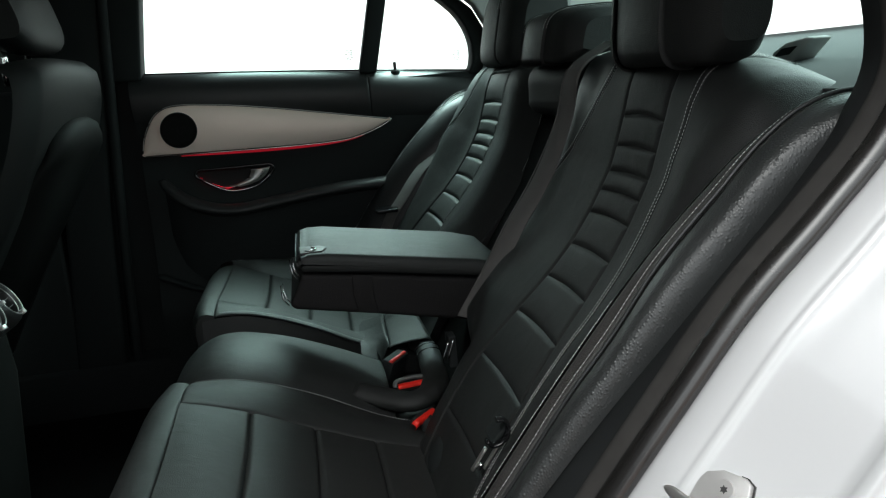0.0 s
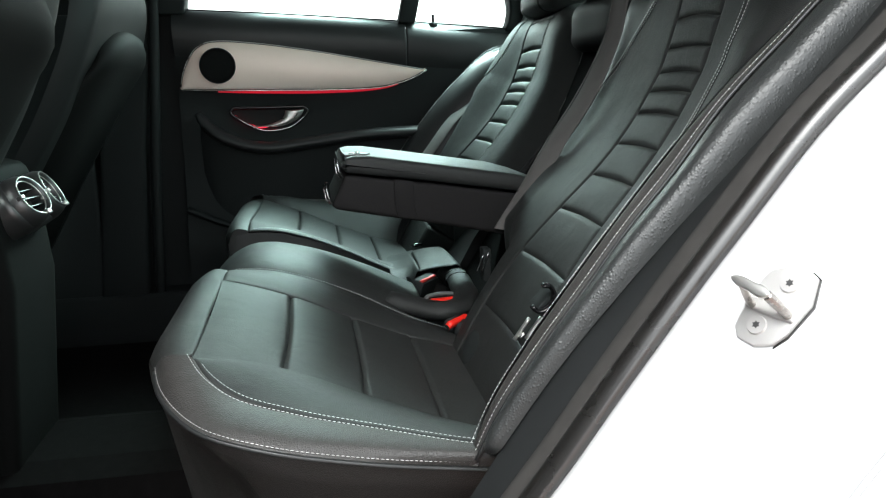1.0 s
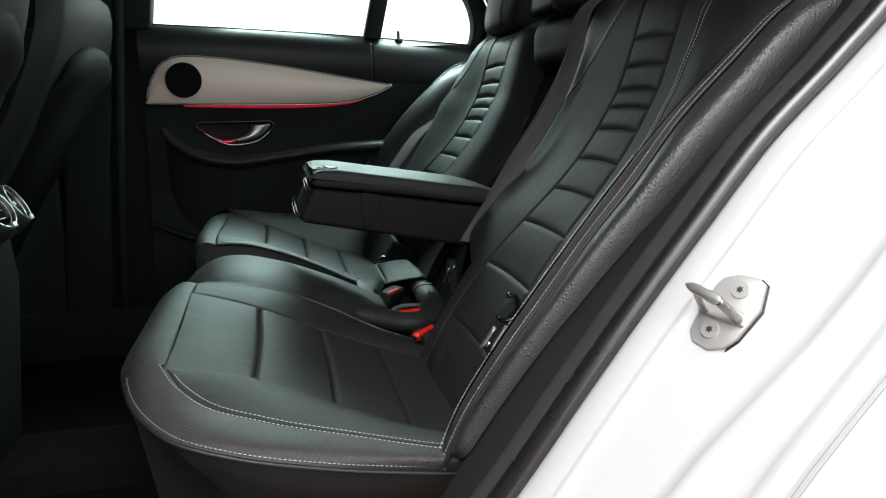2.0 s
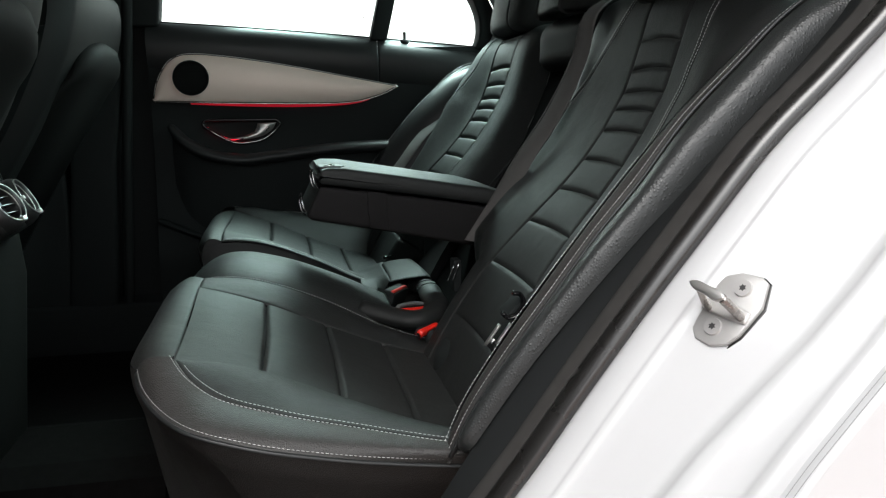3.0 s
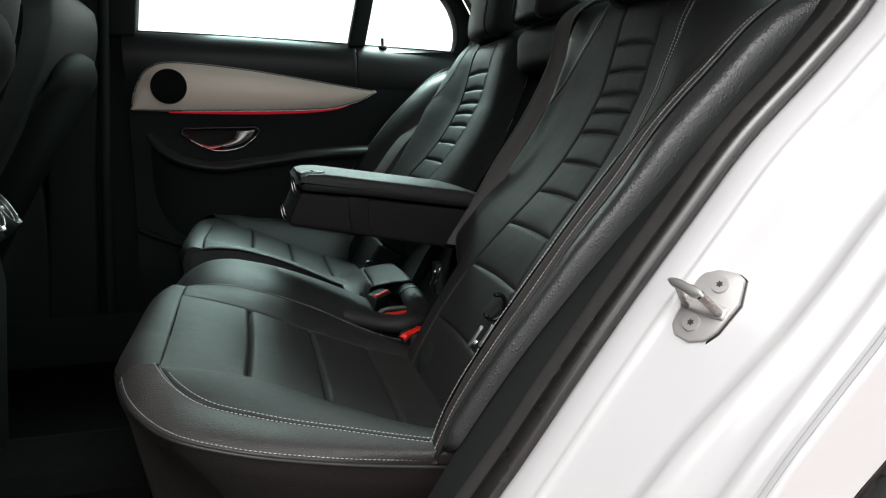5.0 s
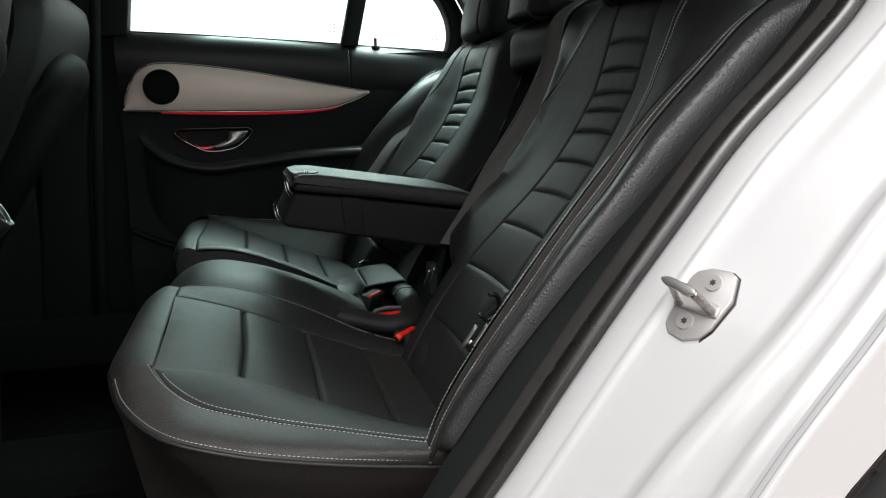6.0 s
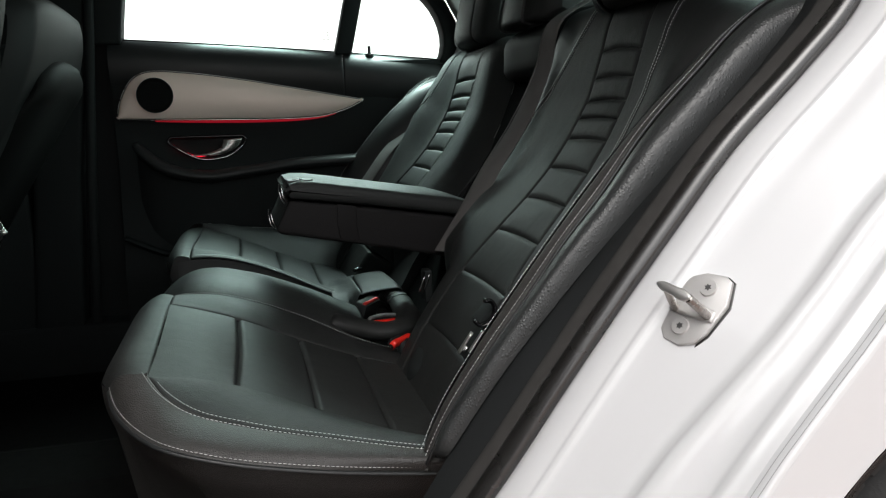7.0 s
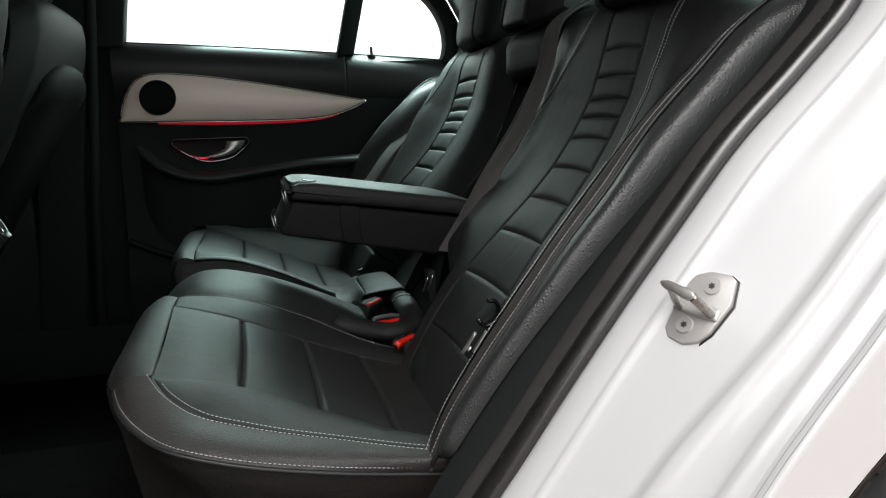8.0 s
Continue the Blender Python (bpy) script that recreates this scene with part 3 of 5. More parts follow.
def trim_fn(u, v):
    a, b = top_l(u), bot_l(u)
    m = a + (b - a) * v[..., None]
    bulge = 0.010 * np.sin(np.pi * np.clip(v, 0, 1)) ** 0.6 * np.sin(np.pi * np.clip(u * 0.94 + 0.06, 0, 1)) ** 0.5
    return stack(m[..., 0], D - 0.010 - bulge, m[..., 1])


part("trim_plate", panel(trim_fn, (0, -1, 0), 0.008, roll=0.004, depth=0.006), ALUMINIUM, door, "brushed silver aluminium trim plate")
part("trim_edge", tube(Line([(p[0], D - 0.013, p[1] - 0.0008) for p in bot_l(np.linspace(0, 1, 24))]), 0.0014, 8), CHROME, door, "bright lower edge line")
part("trim_edge", tube(Line([(p[0], D - 0.012, p[1]) for p in top_l(np.linspace(0.02, 1, 30))]), 0.0009, 8), SATIN, door)


def glow_fn(u, v):
    p = bot_l(0.14 + 0.73 * u)
    h = 0.0068 * np.sin(np.pi * np.clip(u, 0.03, 1.0) * 0.86 + 0.30) ** 0.7
    return stack(p[..., 0], D - 0.007 + 0.004 * v, p[..., 1] - 0.002 - h * v)


part("ambient_light", panel(glow_fn, (0, -1, 0), 0.01, edges=(0, 0, 0, 0)), RED_GLOW, door, "glowing red ambient light strip")
ring = [(-0.4665 + 0.041 * math.cos(k), 0.9385 + 0.0405 * math.sin(k)) for k in np.linspace(0, 2 * math.pi, 48)[:-1]]
speaker = part("speaker_grille", slab(ring, "y", D - 0.024, D - 0.012, 0.002), CARPET, door, "round black perforated loudspeaker grille", smooth=False)
dots = []
for i in range(-9, 10):
    for j in range(-9, 10):
        x, z = i * 0.0038 + (j % 2) * 0.0019, j * 0.0034
        if x * x + z * z < 0.035 ** 2:
            b = bmesh.new()
            bmesh.ops.create_circle(b, cap_ends=True, segments=6, radius=0.0011)
            b.transform(Matrix.Translation((-0.4665 + x, D - 0.0243, 0.9385 + z)) @ Matrix.Rotation(math.pi / 2, 4, "X"))
            dots.append(b)
part("perforation", joined(dots), PLASTIC, speaker, kind="stuff", smooth=False)
part("speaker_ring", tube(Line([(x, D - 0.0235, z) for x, z in ring], closed=True), 0.0012, 6, closed=True, count=60, up=(0, 1, 0)), PLASTIC, speaker)

# handle: bezel, bowl, lever
bez = [(-0.448, 0.829), (-0.443, 0.8355), (-0.42, 0.8365), (-0.35, 0.836), (-0.29, 0.8355), (-0.268, 0.834), (-0.262, 0.826), (-0.272, 0.811), (-0.302, 0.789), (-0.335, 0.781), (-0.372, 0.781),
       (-0.405, 0.795), (-0.432, 0.812)]
bezel = Line([(x, D + 0.008, z) for x, z in bez], closed=True)
handle = part("door_handle", tube(bezel, 0.0035, 8, closed=True, count=90, squash=(1, 0.8), up=(0, 1, 0)), GLOSS_BLACK, door, "inner door handle with gloss black surround")
part("bezel_rim", tube(Line([(x, D + 0.0045, z) for x, z in bez[7:13]]), 0.0016, 8, up=(0, 1, 0)), CHROME, handle, "thin chrome rim")
cx, cz = -0.355, 0.815
P = np.stack([np.array([(cx + (x - cx) * k, D + 0.009 + d, cz + (z - cz) * k) for x, z in rounded(bez, 40)]) for k, d in ((1.0, 0), (0.9, 0.016), (0.6, 0.026), (0.1, 0.03))], 1)
part("handle_bowl", grid_mesh(P, wrap_u=True), PLASTIC, handle, "dark hollow behind the lever")
lev_a = Line([(-0.318, 0.828), (-0.320, 0.818), (-0.330, 0.807), (-0.350, 0.7985), (-0.395, 0.7905)])
lev_b = Line([(-0.270, 0.8285), (-0.276, 0.816), (-0.292, 0.802), (-0.325, 0.7905), (-0.395, 0.7895)])


def lever_fn(u, v):
    p, q = lev_a(u), lev_b(u)
    m = p + (q - p) * v[..., None]
    return stack(m[..., 0], D + 0.004 - 0.006 * np.sin(np.pi * v), m[..., 1])


part("lever", panel(lever_fn, (0, -1, 0), 0.004, roll=0.003, depth=0.003), SATIN, handle, "bright satin metal lever")
glow2 = Line([(x, D + 0.012, z) for x, z in ((-0.438, 0.819), (-0.425, 0.808), (-0.405, 0.797), (-0.385, 0.789), (-0.362, 0.790), (-0.340, 0.797))])
part("handle_light", tube(glow2, 0.0016, 6, up=(0, 1, 0)), RED_GLOW_DIM, handle, "faint red light in the hollow")

# padded grip that sweeps under the handle
grip = Line([(-0.520, 0.715, 0.826), (-0.500, 0.700, 0.800), (-0.470, 0.690, 0.775), (-0.411, 0.682, 0.750), (-0.357, 0.680, 0.742), (-0.276, 0.682, 0.749), (-0.136, 0.686, 0.763), (-0.013, 0.690, 0.767), (0.12, 0.70, 0.768)])
part("armrest", tube(grip, lambda q: 0.018 * np.clip(q * 7 + 0.15, 0.15, 1) ** 0.5, 16, squash=(1.6, 0.8)), LEATHER_PLAIN, door, "padded black leather grip")


def arm_under(u, v):
    p = grip(u)
    return stack(p[..., 0], p[..., 1] + 0.01 + 0.02 * v, p[..., 2] - 0.01 - 0.30 * v)


part("door_pocket", panel(arm_under, (0, -1, 0), 0.02, edges=(0, 0, 0, 0)), PLASTIC, door)
pocket = Line([(-0.56, 0.700, 0.60), (-0.45, 0.690, 0.555), (-0.30, 0.688, 0.545), (-0.10, 0.690, 0.55), (0.1, 0.70, 0.56)])
part("pocket_lip", tube(pocket, 0.012, 10, squash=(1.2, 0.6)), PLASTIC, door)
knob = Line([(0.061, 0.758, 1.005), (0.061, 0.758, 1.030), (0.061, 0.758, 1.050)])
lockpin = part("lock_pin", tube(knob, 0.0040, 12, count=8, up=(1, 0, 0)), GLOSS_BLACK, door, "small black lock pin")
part("pin_collar", tube(Line([(0.061, 0.758, 1.010), (0.061, 0.758, 1.0305)]), 0.011, 14, count=4, up=(1, 0, 0)), PLASTIC, lockpin)

# upper frames, glass
OUT = 0.80
left_e = [(-0.534, 1.068), (-0.528, 1.12), (-0.511, 1.24), (-0.492, 1.34)]
part("window_frame", slab([(-0.62, 1.06), (-0.535, 1.06)] + left_e + [(-0.585, 1.34), (-0.612, 1.2)], "y", D - 0.004, OUT, 0.006), PLASTIC, door, "black front window frame post")
part("divider_bar", slab([(-0.028, 1.03), (0.012, 1.199), (0.046, 1.34), (0.090, 1.34), (0.054, 1.196), (0.014, 1.03)], "y", D + 0.004, OUT, 0.004), PLASTIC, door, "black upright window divider")
curve = Line([(0.240, 1.005), (0.252, 1.03), (0.2555, 1.065), (0.247, 1.105), (0.222, 1.150), (0.180, 1.190), (0.12, 1.238), (0.03, 1.30), (-0.10, 1.335), (-0.50, 1.345)])
cp = [tuple(p) for p in curve(np.linspace(0, 1, 40))]
part("rear_frame", slab(cp + [(-0.5, 1.37), (-0.09, 1.36), (0.05, 1.322), (0.145, 1.255), (0.21, 1.205), (0.262, 1.160), (0.290, 1.108), (0.300, 1.06), (0.29, 1.0)], "y", D - 0.002, OUT, 0.006), PLASTIC, door,
     "curved black frame of the quarter light")
part("belt_seal", tube(Line([(x, D + 0.038, float(belt(x)) + 0.001) for x in np.linspace(-0.535, 0.25, 20)]), 0.003, 8), RUBBER, door)
for nm, ol in (("door_glass", [(-0.55, 1.04), (-0.52, 1.36), (0.03, 1.36), (-0.01, 1.02)]), ("quarter_glass", [(0.0, 1.02), (0.07, 1.33), (0.22, 1.2), (0.28, 1.08), (0.26, 1.0)])):
    pane = part(nm, slab(ol, "y", 0.782, 0.786), GLASS, door, "clear green-tinted window pane", smooth=False)
    pane.visible_shadow = False
    cx, cz = (-0.045, 1.075) if nm == "door_glass" else (0.222, 1.052)
    bars = []
    for i, (dx, w) in enumerate(((0, 0.016), (0.002, 0.010), (-0.002, 0.020), (0.003, 0.008), (0, 0.018), (-0.003, 0.012))):
        z = cz + 0.011 - i * 0.0044
        bars += [box_mesh((cx + dx - w / 2, 0.7800, z), (cx + dx - w / 8, 0.7808, z + 0.0027)), box_mesh((cx + dx + w / 10, 0.7800, z), (cx + dx + w / 2, 0.7808, z + 0.0027))]
    if nm != "door_glass":
        bars += [box_mesh((0.178 + k * 0.007, 0.7800, 1.045), (0.182 + k * 0.007, 0.7808, 1.0475)) for k in range(4)]
    part("etched_mark", joined(bars), MARKING, pane, "faint grey etched glass mark", smooth=False)
part("outer_skin", box_mesh((-0.60, 0.84, 0.36), (0.34, 0.86, 1.0)), PAINT, door, "white outer door skin", smooth=False)

# far B-pillar, front door, C-pillar
single("pillar_trim", slab([(-0.675, 0.33), (-0.645, 0.75), (-0.612, 1.0), (-0.592, 1.2), (-0.578, 1.36), (-0.70, 1.36), (-0.725, 1.1), (-0.75, 0.75), (-0.79, 0.33)], "y", 0.695, 0.76, 0.012), PLASTIC,
       "black plastic centre pillar trim", "pillar", kind="structure")
single("pillar_back", box_mesh((-1.02, 0.772, 0.30), (-0.535, 0.80, 1.37)), PLASTIC, "black centre pillar behind its trim", "pillar", kind="structure", smooth=False)
single("pillar_edge_seal", tube(Line([(-0.648, 0.71, 0.36), (-0.622, 0.70, 0.76), (-0.603, 0.70, 1.0), (-0.588, 0.70, 1.2), (-0.573, 0.70, 1.35)]), 0.012, 10), PLASTIC, "black rubber seal along the pillar", "door seal", kind="structure")
single("front_door_panel", box_mesh((-1.9, 0.70, 0.30), (-0.765, 0.78, 1.06), 0.01), PLASTIC, "black front door panel", "car door", kind="structure")
single("rear_quarter_trim", slab([(0.27, 1.0), (0.297, 1.06), (0.29, 1.11), (0.26, 1.165), (0.21, 1.21), (0.14, 1.262), (0.0, 1.36), (0.62, 1.36), (0.95, 1.02), (0.95, 0.97)], "y", 0.70, 0.745, 0.006), HEADLINER,
       "grey rear roof pillar trim", "pillar", kind="structure")
single("near_quarter_trim", slab([(0.235, 0.95), (0.255, 1.0), (0.255, 1.05), (0.22, 1.13), (0.13, 1.215), (0.02, 1.29), (-0.1, 1.34), (0.62, 1.345), (0.95, 1.02), (0.95, 0.95)], "y", -0.745, -0.70, 0.006), PLASTIC,
       "black rear roof pillar trim", "pillar", kind="structure")
single("near_pillar", slab([(-0.75, 0.25), (-0.70, 1.36), (-0.62, 1.36), (-0.655, 0.25)], "y", -0.80, -0.70, 0.01), PLASTIC, "black near centre pillar", "pillar", kind="structure")
single("roof", box_mesh((-1.2, -0.72, 1.385), (0.58, 0.72, 1.41), 0.004), PAINT, "white car roof", "roof", kind="structure")


for nm, ol, y0, y1, lab in (("windscreen", [(-1.9, 0.95), (-1.14, 1.37), (-1.14, 1.376), (-1.91, 0.955)], -0.70, 0.70, "sloping tinted windscreen"),
                            ("rear_window", [(0.545, 1.372), (0.95, 0.985), (0.956, 0.985), (0.55, 1.378)], -0.69, 0.69, "sloping tinted rear window"),
                            ("front_door_glass", [(-1.9, 1.05), (-0.74, 1.05), (-0.70, 1.37), (-1.2, 1.37)], 0.775, 0.779, "tinted front door window"),
                            ("front_door_glass_near", [(-1.9, 1.05), (-0.72, 1.05), (-0.69, 1.37), (-1.2, 1.37)], -0.779, -0.775, "tinted front door window")):
    w = single(nm, slab(ol, "y", y0, y1), GLASS, lab, "car window", kind="structure", smooth=False)
    w.visible_shadow = False
single("near_front_door", box_mesh((-1.9, -0.86, 0.25), (-0.74, -0.74, 1.06), 0.01), PLASTIC, "closed near front door panel", "car door", kind="structure")
# the near rear door stands wide open beside the opening
open_door = box_mesh((0.0, -0.03, 0.32), (1.02, 0.03, 1.03), 0.02)
open_door.transform(Matrix.Translation((-0.66, -0.90, 0.0)) @ Matrix.Rotation(radians(-77), 4, "Z"))
single("near_rear_door", open_door, PLASTIC, "plain black lining of the opened near rear door", "car door", kind="structure")
shelf_guide = thing("belt_guide", (0.45, -0.30, 0.98), "pale grey plastic belt guide on the parcel shelf", "belt guide")
part("bezel", slab([(-0.247, 0.972), (-0.300, 0.980), (-0.348, 1.012), (-0.335, 1.014), (-0.290, 1.009), (-0.262, 0.998)], "x", 0.445, 0.475, 0.004), HEADLINER, shelf_guide)
part("slot", slab([(-0.272, 0.992), (-0.300, 0.994), (-0.318, 1.004), (-0.290, 1.002)], "x", 0.4405, 0.446), PLASTIC, shelf_guide, "dark belt slot", smooth=False)
single("far_sill", box_mesh((-1.9, 0.69, 0.24), (0.34, 0.86, 0.40), 0.01), PLASTIC, "black far door sill trim", "sill", kind="structure")
# ---- rear bench: cushion ----
zc = hermite([-0.42, -0.378, -0.29, -0.213, -0.13, -0.05, 0.04], [0.643, 0.633, 0.604, 0.569, 0.535, 0.512, 0.50])
yo = hermite([-0.40, -0.372, -0.33, -0.29, -0.21, -0.10, 0.04], [0.580, 0.573, 0.552, 0.546, 0.542, 0.545, 0.55])
zi = hermite([-0.42, -0.386, -0.327, -0.275, -0.21, -0.12, -0.03, 0.04], [0.618, 0.625, 0.624, 0.610, 0.583, 0.536, 0.505, 0.49])
YI, YS = 0.258, 0.170
SEAMS = [-0.378, -0.292, -0.2125, -0.135, -0.02]
D_LINE = Line([(-0.372, 0.573, 0.634), (-0.357, 0.600, 0.622), (-0.333, 0.620, 0.608), (-0.281, 0.637, 0.594), (-0.205, 0.652, 0.579), (-0.122, 0.671, 0.566), (-0.02, 0.685, 0.556)])
E_LINE = Line([(-0.412, 0.548, 0.614), (-0.402, 0.590, 0.609), (-0.380, 0.636, 0.602), (-0.351, 0.672, 0.597), (-0.305, 0.689, 0.587), (-0.234, 0.692, 0.571), (-0.128, 0.686, 0.551), (-0.02, 0.692, 0.54)])
bench = thing("rear_seat_cushion", (-0.2, 0, 0.30), "black leather rear bench cushion with grey double stitching", "car seat")


def cushion_side(s):
    def W(x, y, z):
        return stack(x, s * y, z)

    # the far cushion stands a little fuller
    lift = 0.0 if s < 0 else 0.028
    DL = Line([(p[0], p[1], p[2] + lift * min(1, 0.25 + k * 1.6)) for k, p in zip(np.linspace(0, 1, 25), D_LINE(np.linspace(0, 1, 25)))])
    EL = Line([(p[0], p[1], p[2] + lift * min(1, 0.15 + k * 1.6)) for k, p in zip(np.linspace(0, 1, 25), E_LINE(np.linspace(0, 1, 25)))])

    def insert_fn(x0, x1):
        def f(u, v):
            # seams bow slightly
            a, b = (x0 + 0.006 * v if x0 < -0.37 else x0 + 0.002 * np.sin(np.pi * v)), x1 + 0.002 * np.sin(np.pi * v)
            x = a + (b - a) * u
            y = YI + (yo(x) - YI) * v
            return W(x, y, zc(x) - 0.004 * np.sin(np.pi * v) + 0.004 * v * 0)
        return f
    for x0, x1 in zip(SEAMS, SEAMS[1:]):
        part("seat_panel", panel(insert_fn(x0, x1), (0, 0, 1), 0.009, roll=0.0055, depth=0.0052, puff=0.004, edges=(x0 > -0.37, 1, 0, 0)), LEATHER, bench)

    def outer_fn(u, v):
        d = DL(u)
        x = -0.376 + (0.356) * u ** 1.0
        a = stack(x, yo(x), zc(x))
        m = a + (d - a) * v[..., None]
        return W(m[..., 0], m[..., 1], m[..., 2] + (0.005 if s < 0 else 0.017) * np.sin(np.pi * v) * np.clip(u * 6, 0, 1))
    part("side_panel", panel(outer_fn, (0, 0, 1), 0.009, roll=0.0034, depth=0.0022, edges=(1, 1, 0, 1)), LEATHER, bench)

    def band_fn(u, v):
        a, b = DL(u), EL(u)
        m = a + (b - a) * v[..., None]
        k = np.clip(1 - u * 3.5, 0, 1)
        return W(m[..., 0] - 0.006 * np.sin(np.pi * v) * k, m[..., 1] + (0.009 - 0.003 * k) * np.sin(np.pi * v), m[..., 2] + (0.0045 + 0.004 * k) * np.sin(np.pi * v))
    part("edge_band", pebbled_panel(band_fn, (0, s, 1), 0.0008 if s < 0 else 0.005, 0.0022, 0.00008 if s < 0 else 0.0, roll=0.0030, depth=0.0020, edges=(0, 0, 1, 0)), LIT_PEBBLED, bench)
    # piping under the band
    pipe = Line([(p[0] - 0.0005, s * (p[1] + 0.0005), p[2] - 0.0022) for p in EL(np.linspace(0, 1, 40))])
    part("piping", tube(pipe, 0.0021, 8), LEATHER_PLAIN, bench, "black leather piping")
    # the skirt below
    path = np.vstack([[(-0.429 + 0.014 * max(0, 1 - (y - 0.16) / 0.12) ** 2, y, 0.606 - 0.006 * max(0, 1 - (y - 0.16) / 0.12) ** 2) for y in np.linspace(0.16, 0.46, 12)], [(-0.425, 0.51, 0.609)], EL(np.linspace(0, 1, 40))])
    pl = Line(path)

    def skirt_fn(u, v):
        p = pl(u)
        q = pl(np.minimum(u + 2e-3, 1)) - pl(np.maximum(u - 2e-3, 0))
        n = stack(-q[..., 1], q[..., 0])
        n /= np.linalg.norm(n, axis=-1, keepdims=True)
        # outwards in plan: forwards at the front, to the side further back
        o = np.array([0, 0])
        k = np.clip((u - 0.38) / 0.22, 0, 1)
        # steep at the front, tucked under along the side
        off = 0.003 * np.sin(np.pi * np.clip(v * 5, 0, 1)) - (0.045 + 0.125 * k * k * (3 - 2 * k)) * v
        return W(p[..., 0] + n[..., 0] * off, p[..., 1] + n[..., 1] * off, p[..., 2] - 0.25 * v)
    part("skirt", panel(skirt_fn, (-1, s, 0), 0.010, roll=0.006, depth=0.004, edges=(0, 0, 0, 0)), LIT_PEBBLED, bench)

    # rounded front roll
    def front_fn(u, v):
        y = YS + (0.573 - YS) * u
        k = np.clip((u - 0.72) / 0.28, 0, 1)
        k2 = np.clip(1 - u / 0.30, 0, 1) ** 2
        x0 = -0.378 + 0.006 * np.clip((y - YI) / (0.573 - YI), 0, 1)
        z0 = np.where(y < YI, zi(x0) + (zc(x0) - zi(x0)) * np.clip((y - YS) / (YI - YS), 0, 1), zc(x0))
        y1 = y + (0.548 - 0.573) * k
        x1, z1 = -0.429 + 0.017 * k ** 2 + 0.014 * k2, 0.606 + 0.008 * k - 0.006 * k2
        m = v
        return W(x0 + (x1 - x0) * m - 0.006 * np.sin(np.pi * m), y + (y1 - y) * m, z0 + (z1 - z0) * m + (0.0155 - 0.007 * k ** 2) * np.sin(np.pi * m))
    part("front_roll", panel(front_fn, (-0.3, 0, 1), 0.008, roll=0.003, depth=0.002, edges=(1, 0, 1, 0)), LEATHER, bench)

    def cheek_fn(u, v):
        # closes the inner end of the front roll
        p = front_fn(np.zeros_like(u), u)
        return stack(p[..., 0] + 0.012 * v, p[..., 1] - s * 0.010 * np.sin(np.pi * v * 0.5), p[..., 2] - 0.16 * v)
    part("front_cheek", panel(cheek_fn, (0, -s, 0), 0.010, edges=(0, 0, 0, 0)), LEATHER, bench)

    def inner_fn(u, v):
        x = -0.378 + 0.36 * u
        y = YS + (YI - YS) * v
        z = zi(x) + (zc(x) - zi(x)) * v + 0.006 * np.sin(np.pi * v)
        return W(x, y, z)
    part("inner_panel", panel(inner_fn, (0, 0, 1), 0.009, roll=0.004, depth=0.0025, edges=(1, 1, 1, 1)), LEATHER, bench)

    def wall_fn(u, v):
        x = -0.40 + 0.38 * u
        return W(x, YS - 0.010 * v - 0.004 - 0.012 * np.sin(np.pi * v), zi(x) - 0.004 - 0.10 * v)
    part("inner_wall", panel(wall_fn, (0, -s, 0), 0.01, edges=(0, 0, 0, 0)), LEATHER, bench)
    # stitching
    t = np.linspace(0, 1, 60)
    d = DL(t)
    up = np.array([-0.1, s * 0.35, 1.0]) * 0.0011
    w1 = np.linalg.norm(outer_fn(t, np.ones(60)) - outer_fn(t, np.zeros(60)), axis=1)
    w2 = np.linalg.norm(band_fn(t, np.ones(60)) - band_fn(t, np.zeros(60)), axis=1)
    rows = [Line(outer_fn(t[3:], 1 - 0.0046 / w1[3:]) + up), Line(band_fn(t, 0.0042 / w2) + up), Line(band_fn(t, 1 - 0.0028 / w2) + up)]
    part("stitching", stitches(rows), THREAD, bench, "light grey stitches", kind="stuff")
    t = np.linspace(0, 1, 40)
    x = -0.37 + 0.33 * t
    part("stitching", stitches([Line(np.stack([x, np.full(40, s * (YS + 0.007)), zi(x) + 0.0022], 1))], thick=0.00045), THREAD, bench, "light grey stitches", kind="stuff")


for s in (-1, 1):
    cushion_side(s)

mid_line = Line([(-0.430, 0.36), (-0.440, 0.48), (-0.436, 0.545), (-0.418, 0.588), (-0.392, 0.614), (-0.36, 0.6285), (-0.33, 0.630), (-0.28, 0.620), (-0.18, 0.583), (-0.098, 0.543)])


def middle_fn(u, v):
    p = mid_line(u)
    y = -0.158 + 0.292 * v
    k = np.abs(2 * v - 1)
    fall = 0.045 * k ** 2.6 + 0.06 * np.clip((k - 0.93) / 0.07, 0, 1) ** 2
    return stack(p[..., 0] + 0.3 * fall * (u < 0.4), y, p[..., 1] - fall * np.clip(u * 4 - 0.6, 0, 1))


middle = thing("middle_seat_cushion", (-0.25, 0, 0.33), "raised black leather middle seat cushion", "car seat")
part("pad", panel(middle_fn, (0, 0, 1), 0.010, edges=(0, 0, 0, 0)), LEATHER, middle)
# leather collar round the belt buckles
collar = Line([(-0.150, -0.098, 0.548), (-0.120, -0.112, 0.542), (-0.097, -0.126, 0.538), (-0.073, -0.138, 0.536), (-0.046, -0.126, 0.5365), (-0.027, -0.085, 0.538), (-0.018, 0.005, 0.5375), (-0.014, 0.06, 0.537), (-0.014, 0.10, 0.536), (-0.020, 0.14, 0.530)])
part("buckle_collar", tube(collar, lambda q: 0.0165 - 0.001 * q, 20, squash=(1.3, 0.9)), LEATHER, middle, "black leather collar round the buckle opening")
